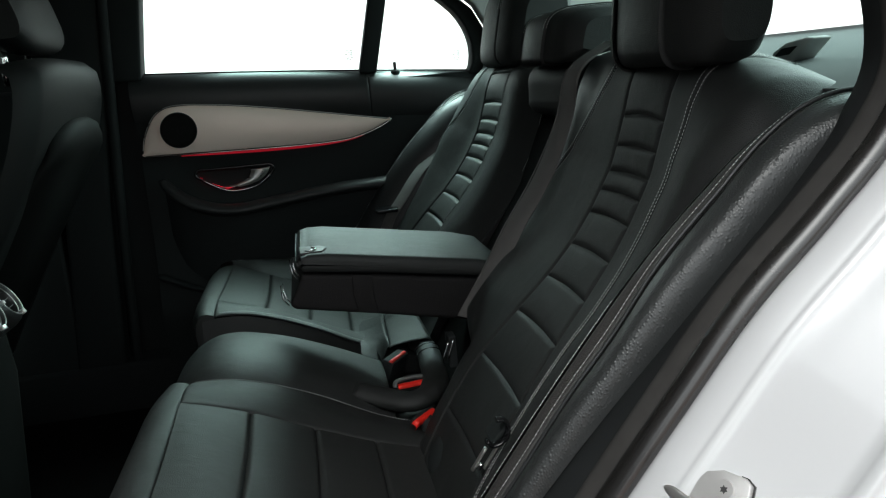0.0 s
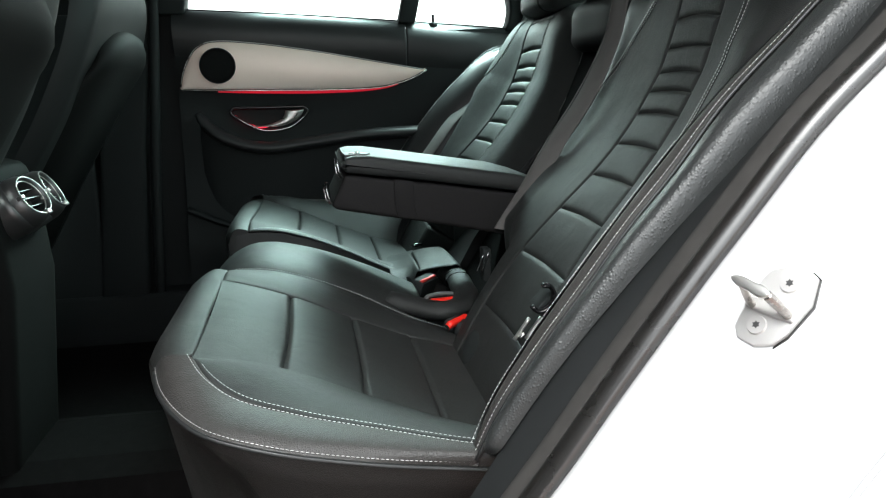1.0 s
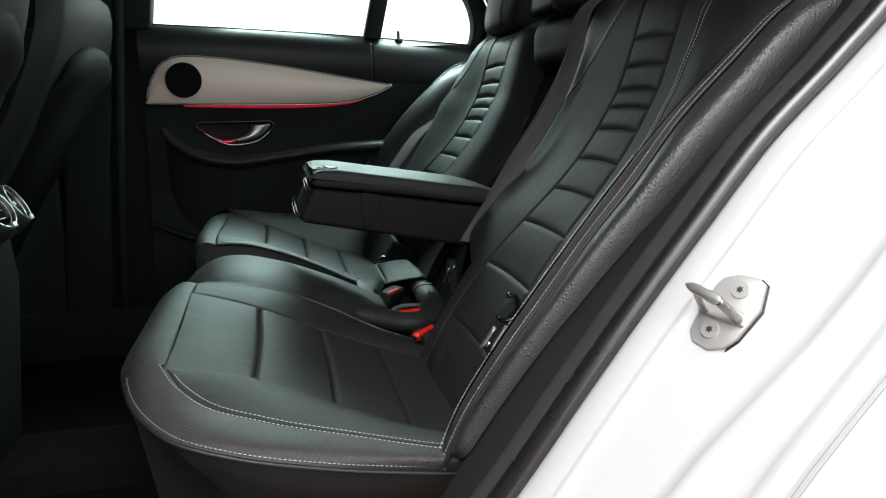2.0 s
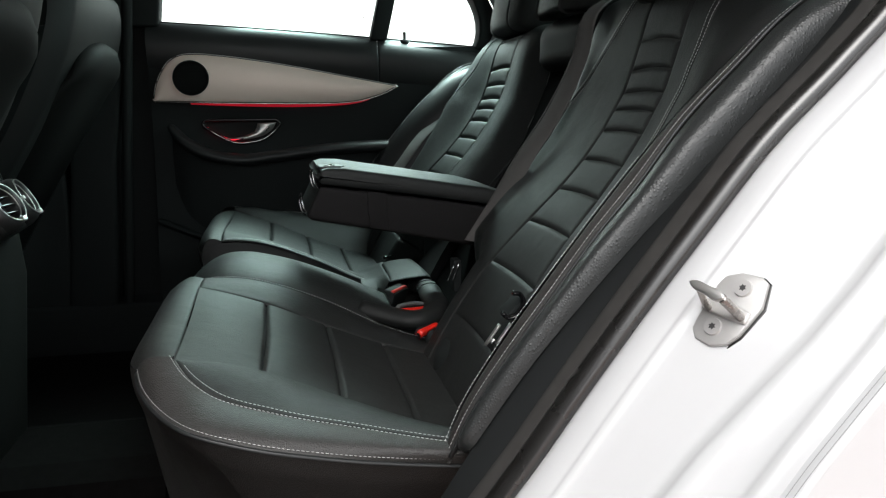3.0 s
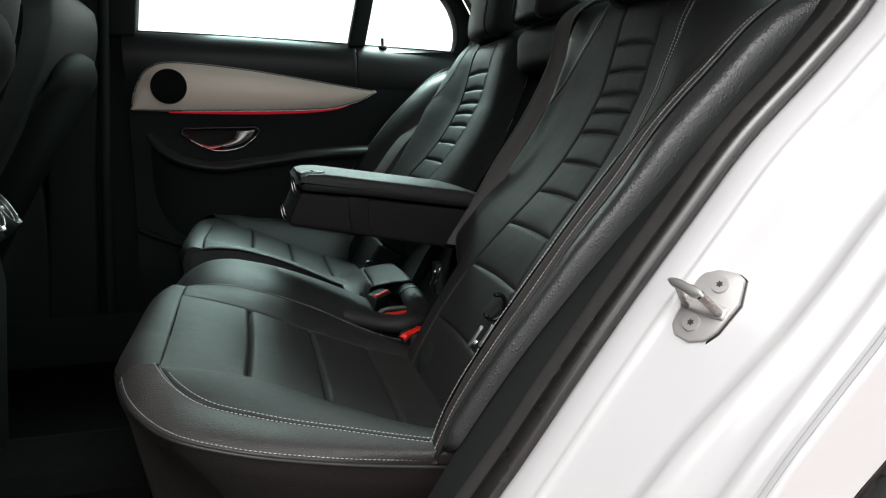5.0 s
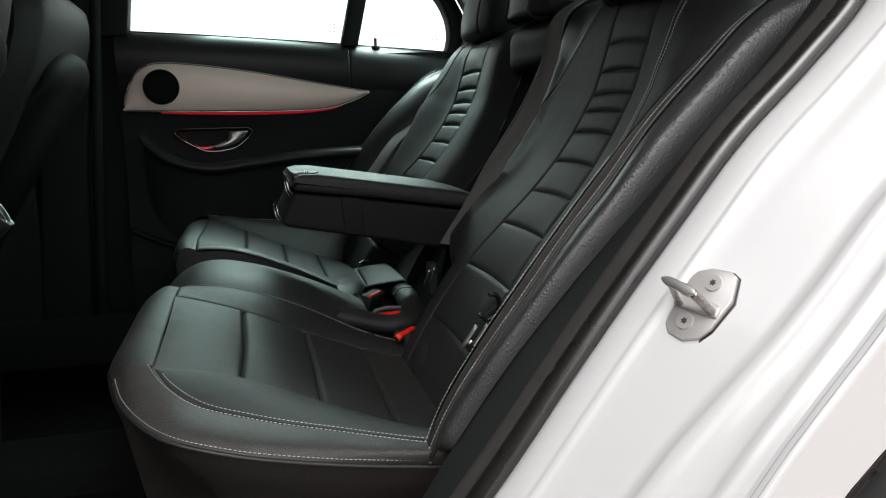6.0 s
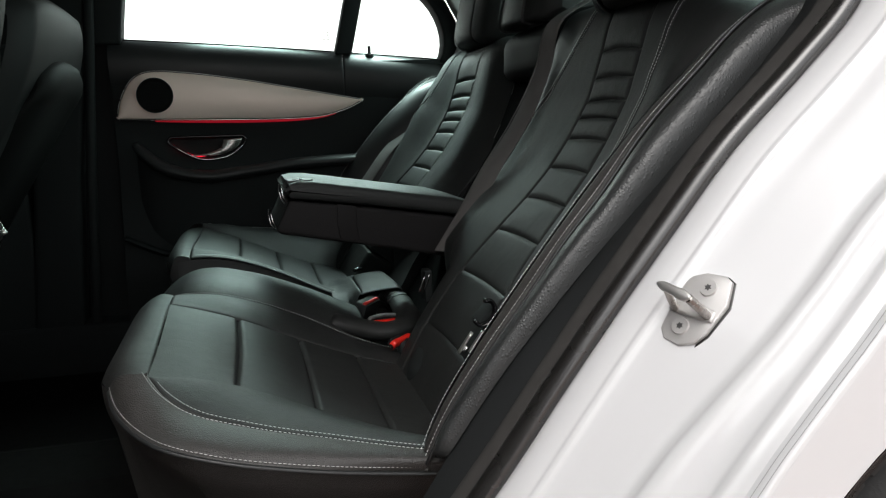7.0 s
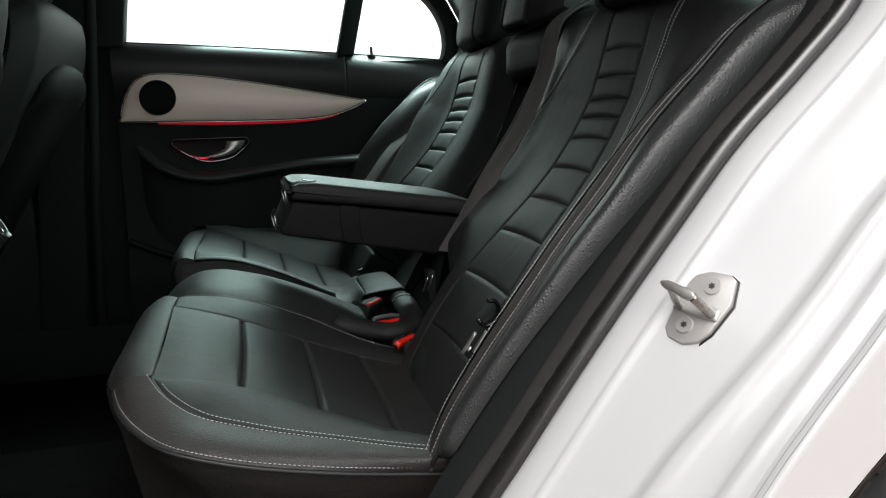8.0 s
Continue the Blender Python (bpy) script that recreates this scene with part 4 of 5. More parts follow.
for k in (0.76, 0.83):
    c = collar(np.array([k]))[0]
    w = Line([(c[0] + 0.0235 * math.cos(a), c[1] + 0.004 * math.cos(a), c[2] + 0.0142 * math.sin(a)) for a in np.linspace(-0.3, 3.4, 14)])
    part("collar_seam", tube(w, 0.0010, 6), GLOSS_BLACK, middle)


flap_a = hermite([0.09, 0.13, 0.178, 0.25, 0.308, 0.345], [-0.079, -0.0765, -0.074, -0.071, -0.067, -0.058])
flap_b = hermite([0.09, 0.13, 0.20, 0.28, 0.345], [0.004, 0.004, 0.004, 0.004, -0.002])


def flap_fn(u, v):
    y = 0.09 + 0.255 * u
    x = flap_a(y) + (flap_b(y) - flap_a(y)) * v
    c, d = np.abs(2 * v - 1), np.abs(2 * u - 1)
    return stack(x, y, 0.550 + 0.006 * v - 0.05 * (y - 0.22) - 0.003 * c ** 3 - 0.004 * d ** 3 - 0.035 * np.clip((v - 0.88) / 0.12, 0, 1) ** 2 - 0.02 * np.clip((u - 0.88) / 0.12, 0, 1) ** 2)


part("buckle_flap", panel(flap_fn, (0, 0, 1), 0.008, roll=0.004, depth=0.0022), LEATHER, middle, "smooth black leather flap behind the buckles")


def bridge_fn(u, v):
    # the cushion's last panel, rising to the flap
    y = 0.100 + 0.245 * u
    x = flap_a(y) - 0.0005 - 0.050 * v
    e = 0.5475 - 0.05 * (y - 0.22) - 0.003 * np.abs(2 * u - 1) ** 3
    z = e + (np.maximum(zc(x), zi(x) * (y < 0.25)) + 0.001 - e) * v ** 1.3
    return stack(x, y, z - 0.030 * np.clip((0.175 - y) / 0.075, 0, 1) ** 2 * np.clip(v * 3, 0, 1))


part("rear_panel", panel(bridge_fn, (0, 0, 1), 0.008, roll=0.005, depth=0.0035, edges=(0, 0, 1, 0)), LEATHER, middle, "smooth black leather panel in front of the flap")
clip = slab([(-0.066, 0.276), (-0.046, 0.292), (-0.050, 0.300), (-0.070, 0.284)], "z", 0.5555, 0.5605, 0.001)
part("label_clip", clip, GLOSS_BLACK, middle)
part("clip_mark", tube(Line([(-0.064, 0.282, 0.5612), (-0.058, 0.286, 0.5612), (-0.052, 0.292, 0.5612), (-0.056, 0.292, 0.5612), (-0.064, 0.285, 0.5612)]), 0.0008, 6), CHROME, middle)
part("buckle_well", box_mesh((-0.13, -0.15, 0.42), (0.0, 0.18, 0.47)), SUEDE, middle, "black well under the buckles", smooth=False)
part("pad_end", panel(lambda u, v: stack(-0.099 + 0.010 * v, -0.135 + 0.27 * u, 0.548 - 0.02 * np.abs(2 * u - 1) ** 2 - 0.08 * v), (1, 0, 0), 0.01, edges=(0, 0, 0, 0)), LEATHER_PLAIN, middle)

# ---- rear bench: backrests ----
BACK = Line([(-0.10, 0.47), (-0.085, 0.50), (-0.042, 0.58), (0.010, 0.654), (0.058, 0.712), (0.098, 0.755), (0.131, 0.795), (0.156, 0.832), (0.171, 0.858), (0.184, 0.882), (0.194, 0.910), (0.205, 0.945),
             (0.218, 0.985), (0.230, 1.006), (0.252, 1.018), (0.285, 1.02), (0.33, 1.008)])
_bt = np.linspace(0, 1, 400)
_bp = BACK(_bt)
_rise = _bt[: np.argmax(_bp[:, 1])]
_risez = _bp[: np.argmax(_bp[:, 1]), 1]


def back_t(z):
    return np.interp(z, _risez, _rise)


off_y = hermite([0.155, 0.162, 0.172, 0.19, 0.22, 0.30, 0.40, 0.50, 0.55, 0.59, 0.615, 0.632, 0.642, 0.65], [-0.10, -0.045, -0.020, -0.004, 0.004, 0.003, 0.0, 0.004, 0.014, 0.016, 0.006, -0.014, -0.045, -0.09])
off_near = hermite([0.125, 0.129, 0.135, 0.146, 0.19, 0.30, 0.40, 0.50, 0.54, 0.557, 0.575, 0.60, 0.632, 0.65], [-0.10, -0.040, -0.014, -0.002, 0.001, 0.002, 0.0, 0.004, 0.013, 0.014, 0.004, -0.018, -0.055, -0.09])
in_e = hermite([0.45, 0.58, 0.654, 0.712, 0.76, 0.85, 0.92, 1.05], [0.285, 0.292, 0.300, 0.318, 0.328, 0.334, 0.333, 0.325])
out_e = hermite([0.45, 0.58, 0.654, 0.712, 0.76, 0.85, 0.92, 1.05], [0.530, 0.525, 0.515, 0.505, 0.498, 0.490, 0.490, 0.498])
out_near = hermite([0.45, 0.58, 0.654, 0.712, 0.76, 0.85, 0.92, 1.05], [0.505, 0.500, 0.485, 0.470, 0.458, 0.448, 0.442, 0.438])
seam_near = hermite([0.50, 0.75, 0.80, 0.86, 0.90, 0.944, 0.98, 1.02], [0.146, 0.150, 0.154, 0.163, 0.190, 0.227, 0.256, 0.272])
BACK_SEAMS = [0.50, 0.585, 0.656, 0.712, 0.754, 0.792, 0.829, 0.855, 0.877, 0.906, 0.942, 1.004]


bulge_z = hermite([0.5, 0.6, 0.70, 0.78, 0.844, 0.913, 0.987, 1.03], [0.0, 0.004, 0.012, 0.030, 0.036, 0.026, 0.010, 0.0])


def back_point(s, t, y, extra=0.0):
    p = BACK(t)
    q = BACK(np.minimum(t + 2e-3, 1)) - BACK(np.maximum(t - 2e-3, 0))
    q /= np.linalg.norm(q, axis=-1, keepdims=True)
    w = off_y(y) if s > 0 else off_near(y)
    o = np.where(w < 0, w * np.where((s > 0) & (y > 0.4), 0.3, 1.0), w) + extra
    if s < 0:
        o = np.where(o > extra, extra + (o - extra) * (1 - np.clip((p[..., 1] - 0.90) / 0.09, 0, 1)), o)
    # outer shoulder falls away
    sh = (0.018 if s > 0 else 0.052) * np.clip((y - 0.38) / 0.22, 0, 1) ** (2 if s > 0 else 1.3) * np.clip((p[..., 1] - 0.90) / 0.10, 0, 1)
    dx = 0.0
    # the lower inner corner is rounded away
    o = o - 0.17 * np.clip((0.675 - p[..., 1]) / 0.12, 0, 1) ** 1.3 * np.clip(((0.35 if s > 0 else 0.25) - y) / (0.13 if s > 0 else 0.07), 0, 1)
    if s < 0:
        sh = sh + 0.055 * np.clip((y - 0.565) / 0.07, 0, 1) ** 1.6 * np.clip((p[..., 1] - 0.90) / 0.10, 0, 1)
    if s > 0:
        k = np.clip((y - 0.50) / 0.11, 0, 1)
        o = o + bulge_z(p[..., 1]) * k * k * (3 - 2 * k)
        dx = 0.016
        o = o - 0.045 * np.clip((0.285 - y) / 0.12, 0, 1) ** 1.6
    return stack(p[..., 0] - q[..., 1] * o + dx, s * y, p[..., 1] + q[..., 0] * o - sh)


def backrest(s):
    b = thing("rear_bench_back", (0.05, s * 0.40, 0.48), "black leather rear seat backrest with stitched ribbed centre", "car seat", "rear backrests")

    out = out_e if s > 0 else out_near

    def seam(z):
        return np.full_like(z, 0.178) if s > 0 else seam_near(z)

    def rib(z0, z1):
        t0, t1 = back_t(z0), back_t(z1)

        def f(u, v):
            t = t0 + (t1 - t0) * u
            z = BACK(t)[..., 1]
            y = in_e(z) + (out(z) - in_e(z)) * v
            return back_point(s, t + 0.004 * np.sin(np.pi * v), y)
        return f
    for z0, z1 in zip(BACK_SEAMS, BACK_SEAMS[1:]):
        part("rib_panel", panel(rib(z0, z1), (-1, 0, 0.5), 0.009, roll=0.007, depth=0.0065 if s > 0 else 0.0026, puff=0.003 if s > 0 else 0.002), LEATHER, b)
    tt0, tt1 = back_t(0.50), 1.0

    def inner(u, v):
        t = tt0 + (tt1 - tt0) * u
        z = np.minimum(BACK(t)[..., 1], 1.02)
        return back_point(s, t, seam(z) + (in_e(z) - seam(z)) * v)

    def edge(u, v):
        t = tt0 + (tt1 - tt0) * u
        z = np.minimum(BACK(t)[..., 1], 1.02)
        a = 0.155 if s > 0 else 0.125
        return back_point(s, t, a + (seam(z) - a) * v)

    def y_mid(t):
        z = BACK(t)[..., 1]
        return hermite([0.5, 0.65, 0.75, 0.85, 0.92, 0.975, 1.03], [0.535, 0.520, 0.506, 0.498, 0.4965, 0.493, 0.490])(z) if s < 0 else np.full_like(z, 0.618)

    def bolster(u, v):
        t = tt0 + (tt1 - tt0) * u
        z = np.minimum(BACK(t)[..., 1], 1.02)
        a = out(z)
        return back_point(s, t, a + (y_mid(t) - a) * v)

    def flank(u, v):
        t = tt0 + (tt1 - tt0) * u
        a = y_mid(t)
        return back_point(s, t, a + ((0.65 if s < 0 else 0.672) - a) * v)

    def crown(u, v):
        t = back_t(1.004) + (1 - back_t(1.004)) * u
        return back_point(s, t, 0.325 + (float(out(1.02)) - 0.325) * v)
    part("inner_bolster", panel(inner, (-1, 0, 0.5), 0.011, roll=0.005, depth=0.004, edges=(0, 0, 1, 1)), LEATHER, b)
    part("inner_side", panel(edge, (-1, -s, 0), 0.011, edges=(0, 0, 0, 1), roll=0.004, depth=0.003), LEATHER_PLAIN, b)
    part("outer_bolster", panel(bolster, (-1, 0, 0.5), 0.011, roll=0.005, depth=0.0045, edges=(0, 0, 1, 1)), LEATHER, b)
    part("side_wing", panel(flank, (-1, s, 0.5), 0.011, roll=0.005, depth=0.0045, edges=(0, 0, 1, 0)), LEATHER, b)
    part("crown", panel(crown, (0, 0, 1), 0.011, roll=0.005, depth=0.0045), LEATHER, b)
    t = np.linspace(tt0, 1.0, 80)
    if s < 0:
        rows = [Line(back_point(s, t, y_mid(t) - 0.0045, 0.0012)), Line(back_point(s, t, y_mid(t) + 0.0045, 0.0012))]
    else:
        # a curved seam crosses the bolster and meets its edge half way down
        t = np.linspace(back_t(0.825), 1.0, 40)
        y = np.interp(BACK(t)[:, 1], [0.825, 0.86, 0.90, 0.95, 1.02], [0.616, 0.592, 0.572, 0.556, 0.540])
        part("curved_seam", tube(Line(back_point(s, t, y, 0.0002)), 0.0011, 6), GLOSS_BLACK, b)
        rows = [Line(back_point(s, t, y - 0.005, 0.0006))]
    t = np.linspace(back_t(0.84), 1.0, 50)
    z = np.minimum(BACK(t)[:, 1], 1.02)
    rows += [Line(back_point(s, t, seam(z) + 0.006, 0.001)), Line(back_point(s, t, seam(z) - 0.005, 0.001))]
    part("stitching", stitches(rows, out=(-0.85, 0, 0.5), thick=0.0005), THREAD, b, "light grey stitches", kind="stuff")
    if s > 0:
        t = np.linspace(back_t(0.66), back_t(1.0), 50)
        rows = [Line(back_point(s, t, in_e(BACK(t)[:, 1]) - 0.006, 0.0008))]
        part("stitching", stitches(rows, out=(-0.85, 0, 0.5), thick=0.0004), THREAD, b, "light grey stitches", kind="stuff")
    part("shell", slab([(float(p[0]) + 0.075, float(p[1])) for p in BACK(np.linspace(tt0, 0.74, 12))] + [(0.36, 0.93), (0.30, 0.8), (0.12, 0.48)], "y", s * 0.17, s * 0.60), SUEDE, b, smooth=False)
    return b


for s in (-1, 1):
    backrest(s)

# recess behind the folded armrest
recess = thing("armrest_recess", (0.2, 0, 0.50), "black recess in the backrest behind the folded armrest", "car seat")
part("recess_wall", slab([(-0.02, 0.47), (0.08, 0.62), (0.20, 0.80), (0.255, 0.93), (0.285, 0.93), (0.23, 0.80), (0.11, 0.62), (0.01, 0.47)], "y", -0.165, 0.165), CARPET, recess, smooth=False)


def header_fn(u, v):
    q = Line([(0.272, 0.920), (0.244, 0.923), (0.219, 0.929), (0.209, 0.939), (0.209, 0.960), (0.213, 0.996), (0.232, 1.012), (0.260, 1.016), (0.32, 1.0)])(u)
    return stack(q[..., 0] + 0.004 + 0.03 * np.abs(2 * v - 1) ** 4, -0.163 + 0.350 * v, q[..., 1])


part("header_pad", panel(header_fn, (-1, 0, 0.3), 0.010, edges=(0, 0, 0, 0)), SEAT_BACK, recess, "padded black leather header")

# ---- side bolsters beside the backrests ----
INNER_LINE = Line([(-0.1330, 0.555), (-0.1132, 0.600), (-0.0811, 0.650), (-0.0438, 0.700), (-0.0044, 0.750), (0.0365, 0.800), (0.0811, 0.850), (0.1330, 0.900), (0.1800, 0.938), (0.2100, 0.9530), (0.2361, 0.9620), (0.2666, 0.9680), (0.315, 0.970)])
PIPE_LINE = Line([(-0.1326, 0.553), (-0.1083, 0.600), (-0.0736, 0.650), (-0.0349, 0.700), (0.0030, 0.750), (0.0400, 0.793), (0.0825, 0.848), (0.1330, 0.8985), (0.1740, 0.9380), (0.2020, 0.9570), (0.2280, 0.9660), (0.2600, 0.9690), (0.305, 0.968)])
SEAL_LINE = Line([(-0.1450, 0.550), (-0.1104, 0.600), (-0.0723, 0.650), (-0.0287, 0.700), (0.0180, 0.750), (0.0680, 0.800), (0.1180, 0.850), (0.1670, 0.898), (0.1981, 0.9200), (0.2213, 0.9390), (0.2340, 0.9570), (0.2420, 0.975)])


def side_bolster(s, bulge):
    b = thing("side_bolster", (-0.1, s * 0.69, 0.53), "black grained leather side bolster with piped edge", "car seat", "side bolsters")

    def lines(u):
        f = bulge * np.sin(np.pi * np.clip(u, 0, 1)) ** 0.7
        a, p, q = INNER_LINE(u), PIPE_LINE(u), SEAL_LINE(u)
        return (stack(a[..., 0] - f, s * 0.668 + 0 * u, a[..., 1]), stack(p[..., 0] - f, s * 0.690 + 0 * u, p[..., 1]),
                stack(q[..., 0] + 0.004 - f * 0.6, s * 0.728 + 0 * u, q[..., 1]))

    def strip(u, v):
        a, p, q = lines(u)
        m = a + (p - a) * v[..., None]
        m[..., 0] -= 0.003 * np.sin(np.pi * v)
        return m

    def inner(u, v):
        a, p, q = lines(u)
        return stack(a[..., 0] + (0.085 if s < 0 else 0.110) * v ** 1.5, a[..., 1] - s * 0.045 * np.sin(np.pi * v * 0.5), a[..., 2] - 0.015 * v)

    def roll(u, v):
        # rounded off at the foot
        foot = np.sqrt(np.clip(u / 0.05, 0.02, 1) * (2 - np.clip(u / 0.05, 0.02, 1)))
        a, p, q = lines(0.035 + 0.965 * u)
        m = p + (q - p) * (foot * v)[..., None]
        k = foot * 0.0165 * np.sin(np.pi * np.clip(v, 0, 1) ** 1.02) * np.clip((1 - u) * 14, 0.3, 1) ** 0.5
        return stack(m[..., 0] - 0.62 * k, m[..., 1] + s * 0.0115 * np.sin(np.pi * v), m[..., 2] + 0.48 * k)
    part("strip", panel(strip, (-1, 0, 0.6), 0.010, roll=0.005, depth=0.003, edges=(0, 0, 1, 1)), LIT_PEBBLED, b)
    part("flank", panel(inner, (0, -s, 0.5), 0.012, edges=(0, 0, 0, 0)), LEATHER_PLAIN, b)
    part("roll", pebbled_panel(roll, (-1, s, 0.6), 0.00052 if s < 0 else 0.004, 0.0024, 0.00036 if s < 0 else 0.0, roll=0.008, depth=0.0065, edges=(0, 0, 1, 0)), PEBBLE_BOLD, b)
    t = np.linspace(0.01, 0.99, 90)
    a, p, q = lines(t)
    part("piping", tube(Line(p + np.array([-0.0008, s * 0.001, 0.0012])), 0.0020, 10), LEATHER_PLAIN, b, "black leather piping")
    k = (a - p) / np.linalg.norm(a - p, axis=1, keepdims=True)
    low = slice(0, 46) if s < 0 else slice(0, 90)
    rows = [Line(p + k * 0.0055 + np.array([-0.002, 0, 0.0012])), Line((a - k * 0.003 + np.array([-0.0022, 0, 0.001]))[low])]
    part("stitching", stitches(rows, out=(-0.75, 0, 0.6), thick=0.00048), THREAD, b, "light grey stitches", kind="stuff")


side_bolster(-1, 0.0)
side_bolster(1, 0.017)

# ---- headrests ----


def headrest(name, y, w, x0, z0, h, depth, label, lean=0.22, tuck=0.0):
    b = thing(name, (x0 + 0.06, y, z0), label, "headrest", "rear headrests")

    def body(u, v):
        # u round the girth from below the front over the top to the back; v across
        c = np.abs(2 * v - 1)
        edge = 1 - 0.10 * c ** 6 - 0.22 * np.clip((c - 0.82) / 0.18, 0, 1) ** 2.2
        a = u * 2 * np.pi
        sx, sz = np.cos(a), np.sin(a)
        px = np.sign(sx) * np.abs(sx) ** 0.55 * depth / 2 * edge
        pz = np.sign(sz) * np.abs(sz) ** 0.45 * h / 2 * edge
        # the underside rises towards the back
        pz = pz + tuck * np.clip(0.5 - px / depth, 0, 1) ** 0.6 * np.clip(-sz * 2, 0, 1)
        return stack(x0 + depth / 2 - px + lean * (pz + h / 2) + 0.022 * c ** 2, y + (v - 0.5) * w, z0 + h / 2 + pz + 0.006 * (1 - c ** 2))
    for v0, v1 in ((0.0, 0.26), (0.26, 0.74), (0.74, 1.0)):
        part("pad" if v0 == 0.26 else "wing", panel(lambda u, v, v0=v0, v1=v1: body(u, v0 + (v1 - v0) * v), (0, 0, 1), 0.012, roll=0.005, depth=0.004, edges=(0, 0, v0 > 0, v1 < 1)), LEATHER, b)
    for v0 in (0.0, 1.0):
        c = body(np.linspace(0, 1, 41)[:-1], np.full(40, v0))
        me = mesh_of(c, [tuple(range(40))])
        part("end_cap", me, LEATHER, b)
    a = np.linspace(0.02, 0.48, 40)
    rows = [Line(body(a, np.full(40, v0)) + np.array([-0.001, 0, 0.0006])) for v0 in (0.24, 0.28, 0.72, 0.76)]
    part("stitching", stitches(rows, out=(-1, 0, 0.2), thick=0.0005), THREAD, b, "light grey stitches", kind="stuff")
    for d in (-0.06, 0.06):
        part("post", tube(Line([(x0 + 0.055, y + d, z0 - 0.05), (x0 + 0.062, y + d, z0 + 0.02)]), 0.006, 10, count=4), CHROME, b)


headrest("headrest", -0.400, 0.262, 0.186, 0.990, 0.16, 0.078, "black leather rear headrest on the near backrest", 0.12)
headrest("headrest", 0.405, 0.275, 0.200, 1.008, 0.16, 0.12, "black leather rear headrest beside the far window")
headrest("headrest", 0.0, 0.25, 0.178, 0.992, 0.094, 0.145, "low black leather middle headrest", tuck=0.035)

# ---- folded armrest ----
arm = thing("folding_armrest_box", (-0.08, 0, 0.66), "folded-down black leather centre armrest box with lid", "armrest")
AW = 0.125


def arm_section(pts, name, mat, label="", bev=0.008):
    part(name, slab(pts, "y", -AW, AW, bev, 3), mat, arm, label)


lid_pts = [(-0.205, 0.750), (-0.214, 0.757), (-0.215, 0.765), (-0.208, 0.772), (-0.195, 0.775), (-0.17, 0.774), (-0.05, 0.754), (0.05, 0.737), (0.10, 0.722), (0.10, 0.700), (0.04, 0.712), (-0.08, 0.732)]
arm_section(lid_pts, "lid", LEATHER, "padded leather lid", 0.011)
box_pts = [(-0.208, 0.7475), (-0.08, 0.7285), (0.04, 0.7085), (0.10, 0.697), (0.09, 0.63), (0.03, 0.645), (-0.107, 0.674), (-0.222, 0.697), (-0.231, 0.703), (-0.226, 0.712)]
part("box", slab(box_pts, "y", -AW + 0.003, AW - 0.003, 0.006, 3), BOX_VINYL, arm, "black vinyl armrest box")
strap = [(-0.137, 0.7385), (-0.108, 0.734), (-0.108, 0.700), (-0.104, 0.676), (-0.134, 0.682), (-0.138, 0.71)]
part("strap", slab(strap, "y", -AW - 0.0005, -AW + 0.006, 0.001), BOX_VINYL, arm, "narrow vinyl loop")
for run in ([(-0.2180, -0.1265, 0.7753), (-0.2192, -0.1265, 0.7643), (-0.2163, -0.1265, 0.7532), (-0.2115, -0.1265, 0.7462)],
            [(-0.2222, -0.1265, 0.7729), (-0.2227, -0.1265, 0.7619), (-0.2197, -0.1265, 0.7507), (-0.2150, -0.1265, 0.7438)],
            [(-0.2361, -0.1265, 0.7394), (-0.2366, -0.1265, 0.7266), (-0.2329, -0.1265, 0.7145), (-0.2281, -0.1265, 0.7083)],
            [(-0.2396, -0.1265, 0.7369), (-0.2401, -0.1265, 0.7242), (-0.2364, -0.1265, 0.7121), (-0.2316, -0.1265, 0.7059)]):
    part("trim_line", tube(Line(run), 0.0011, 8), CHROME, arm, "thin curved chrome trim line")
part("latch_plate", slab([(-0.207, -0.11), (-0.175, -0.108), (-0.168, -0.085), (-0.178, -0.065), (-0.209, -0.06)], "z", 0.772, 0.7765, 0.001), LEATHER_PLAIN, arm, "small lid latch")
part("latch_tab", tube(Line([(-0.200, -0.100, 0.777), (-0.190, -0.104, 0.7775), (-0.183, -0.092, 0.7775), (-0.190, -0.078, 0.7775)]), 0.0010, 8), CHROME, arm)

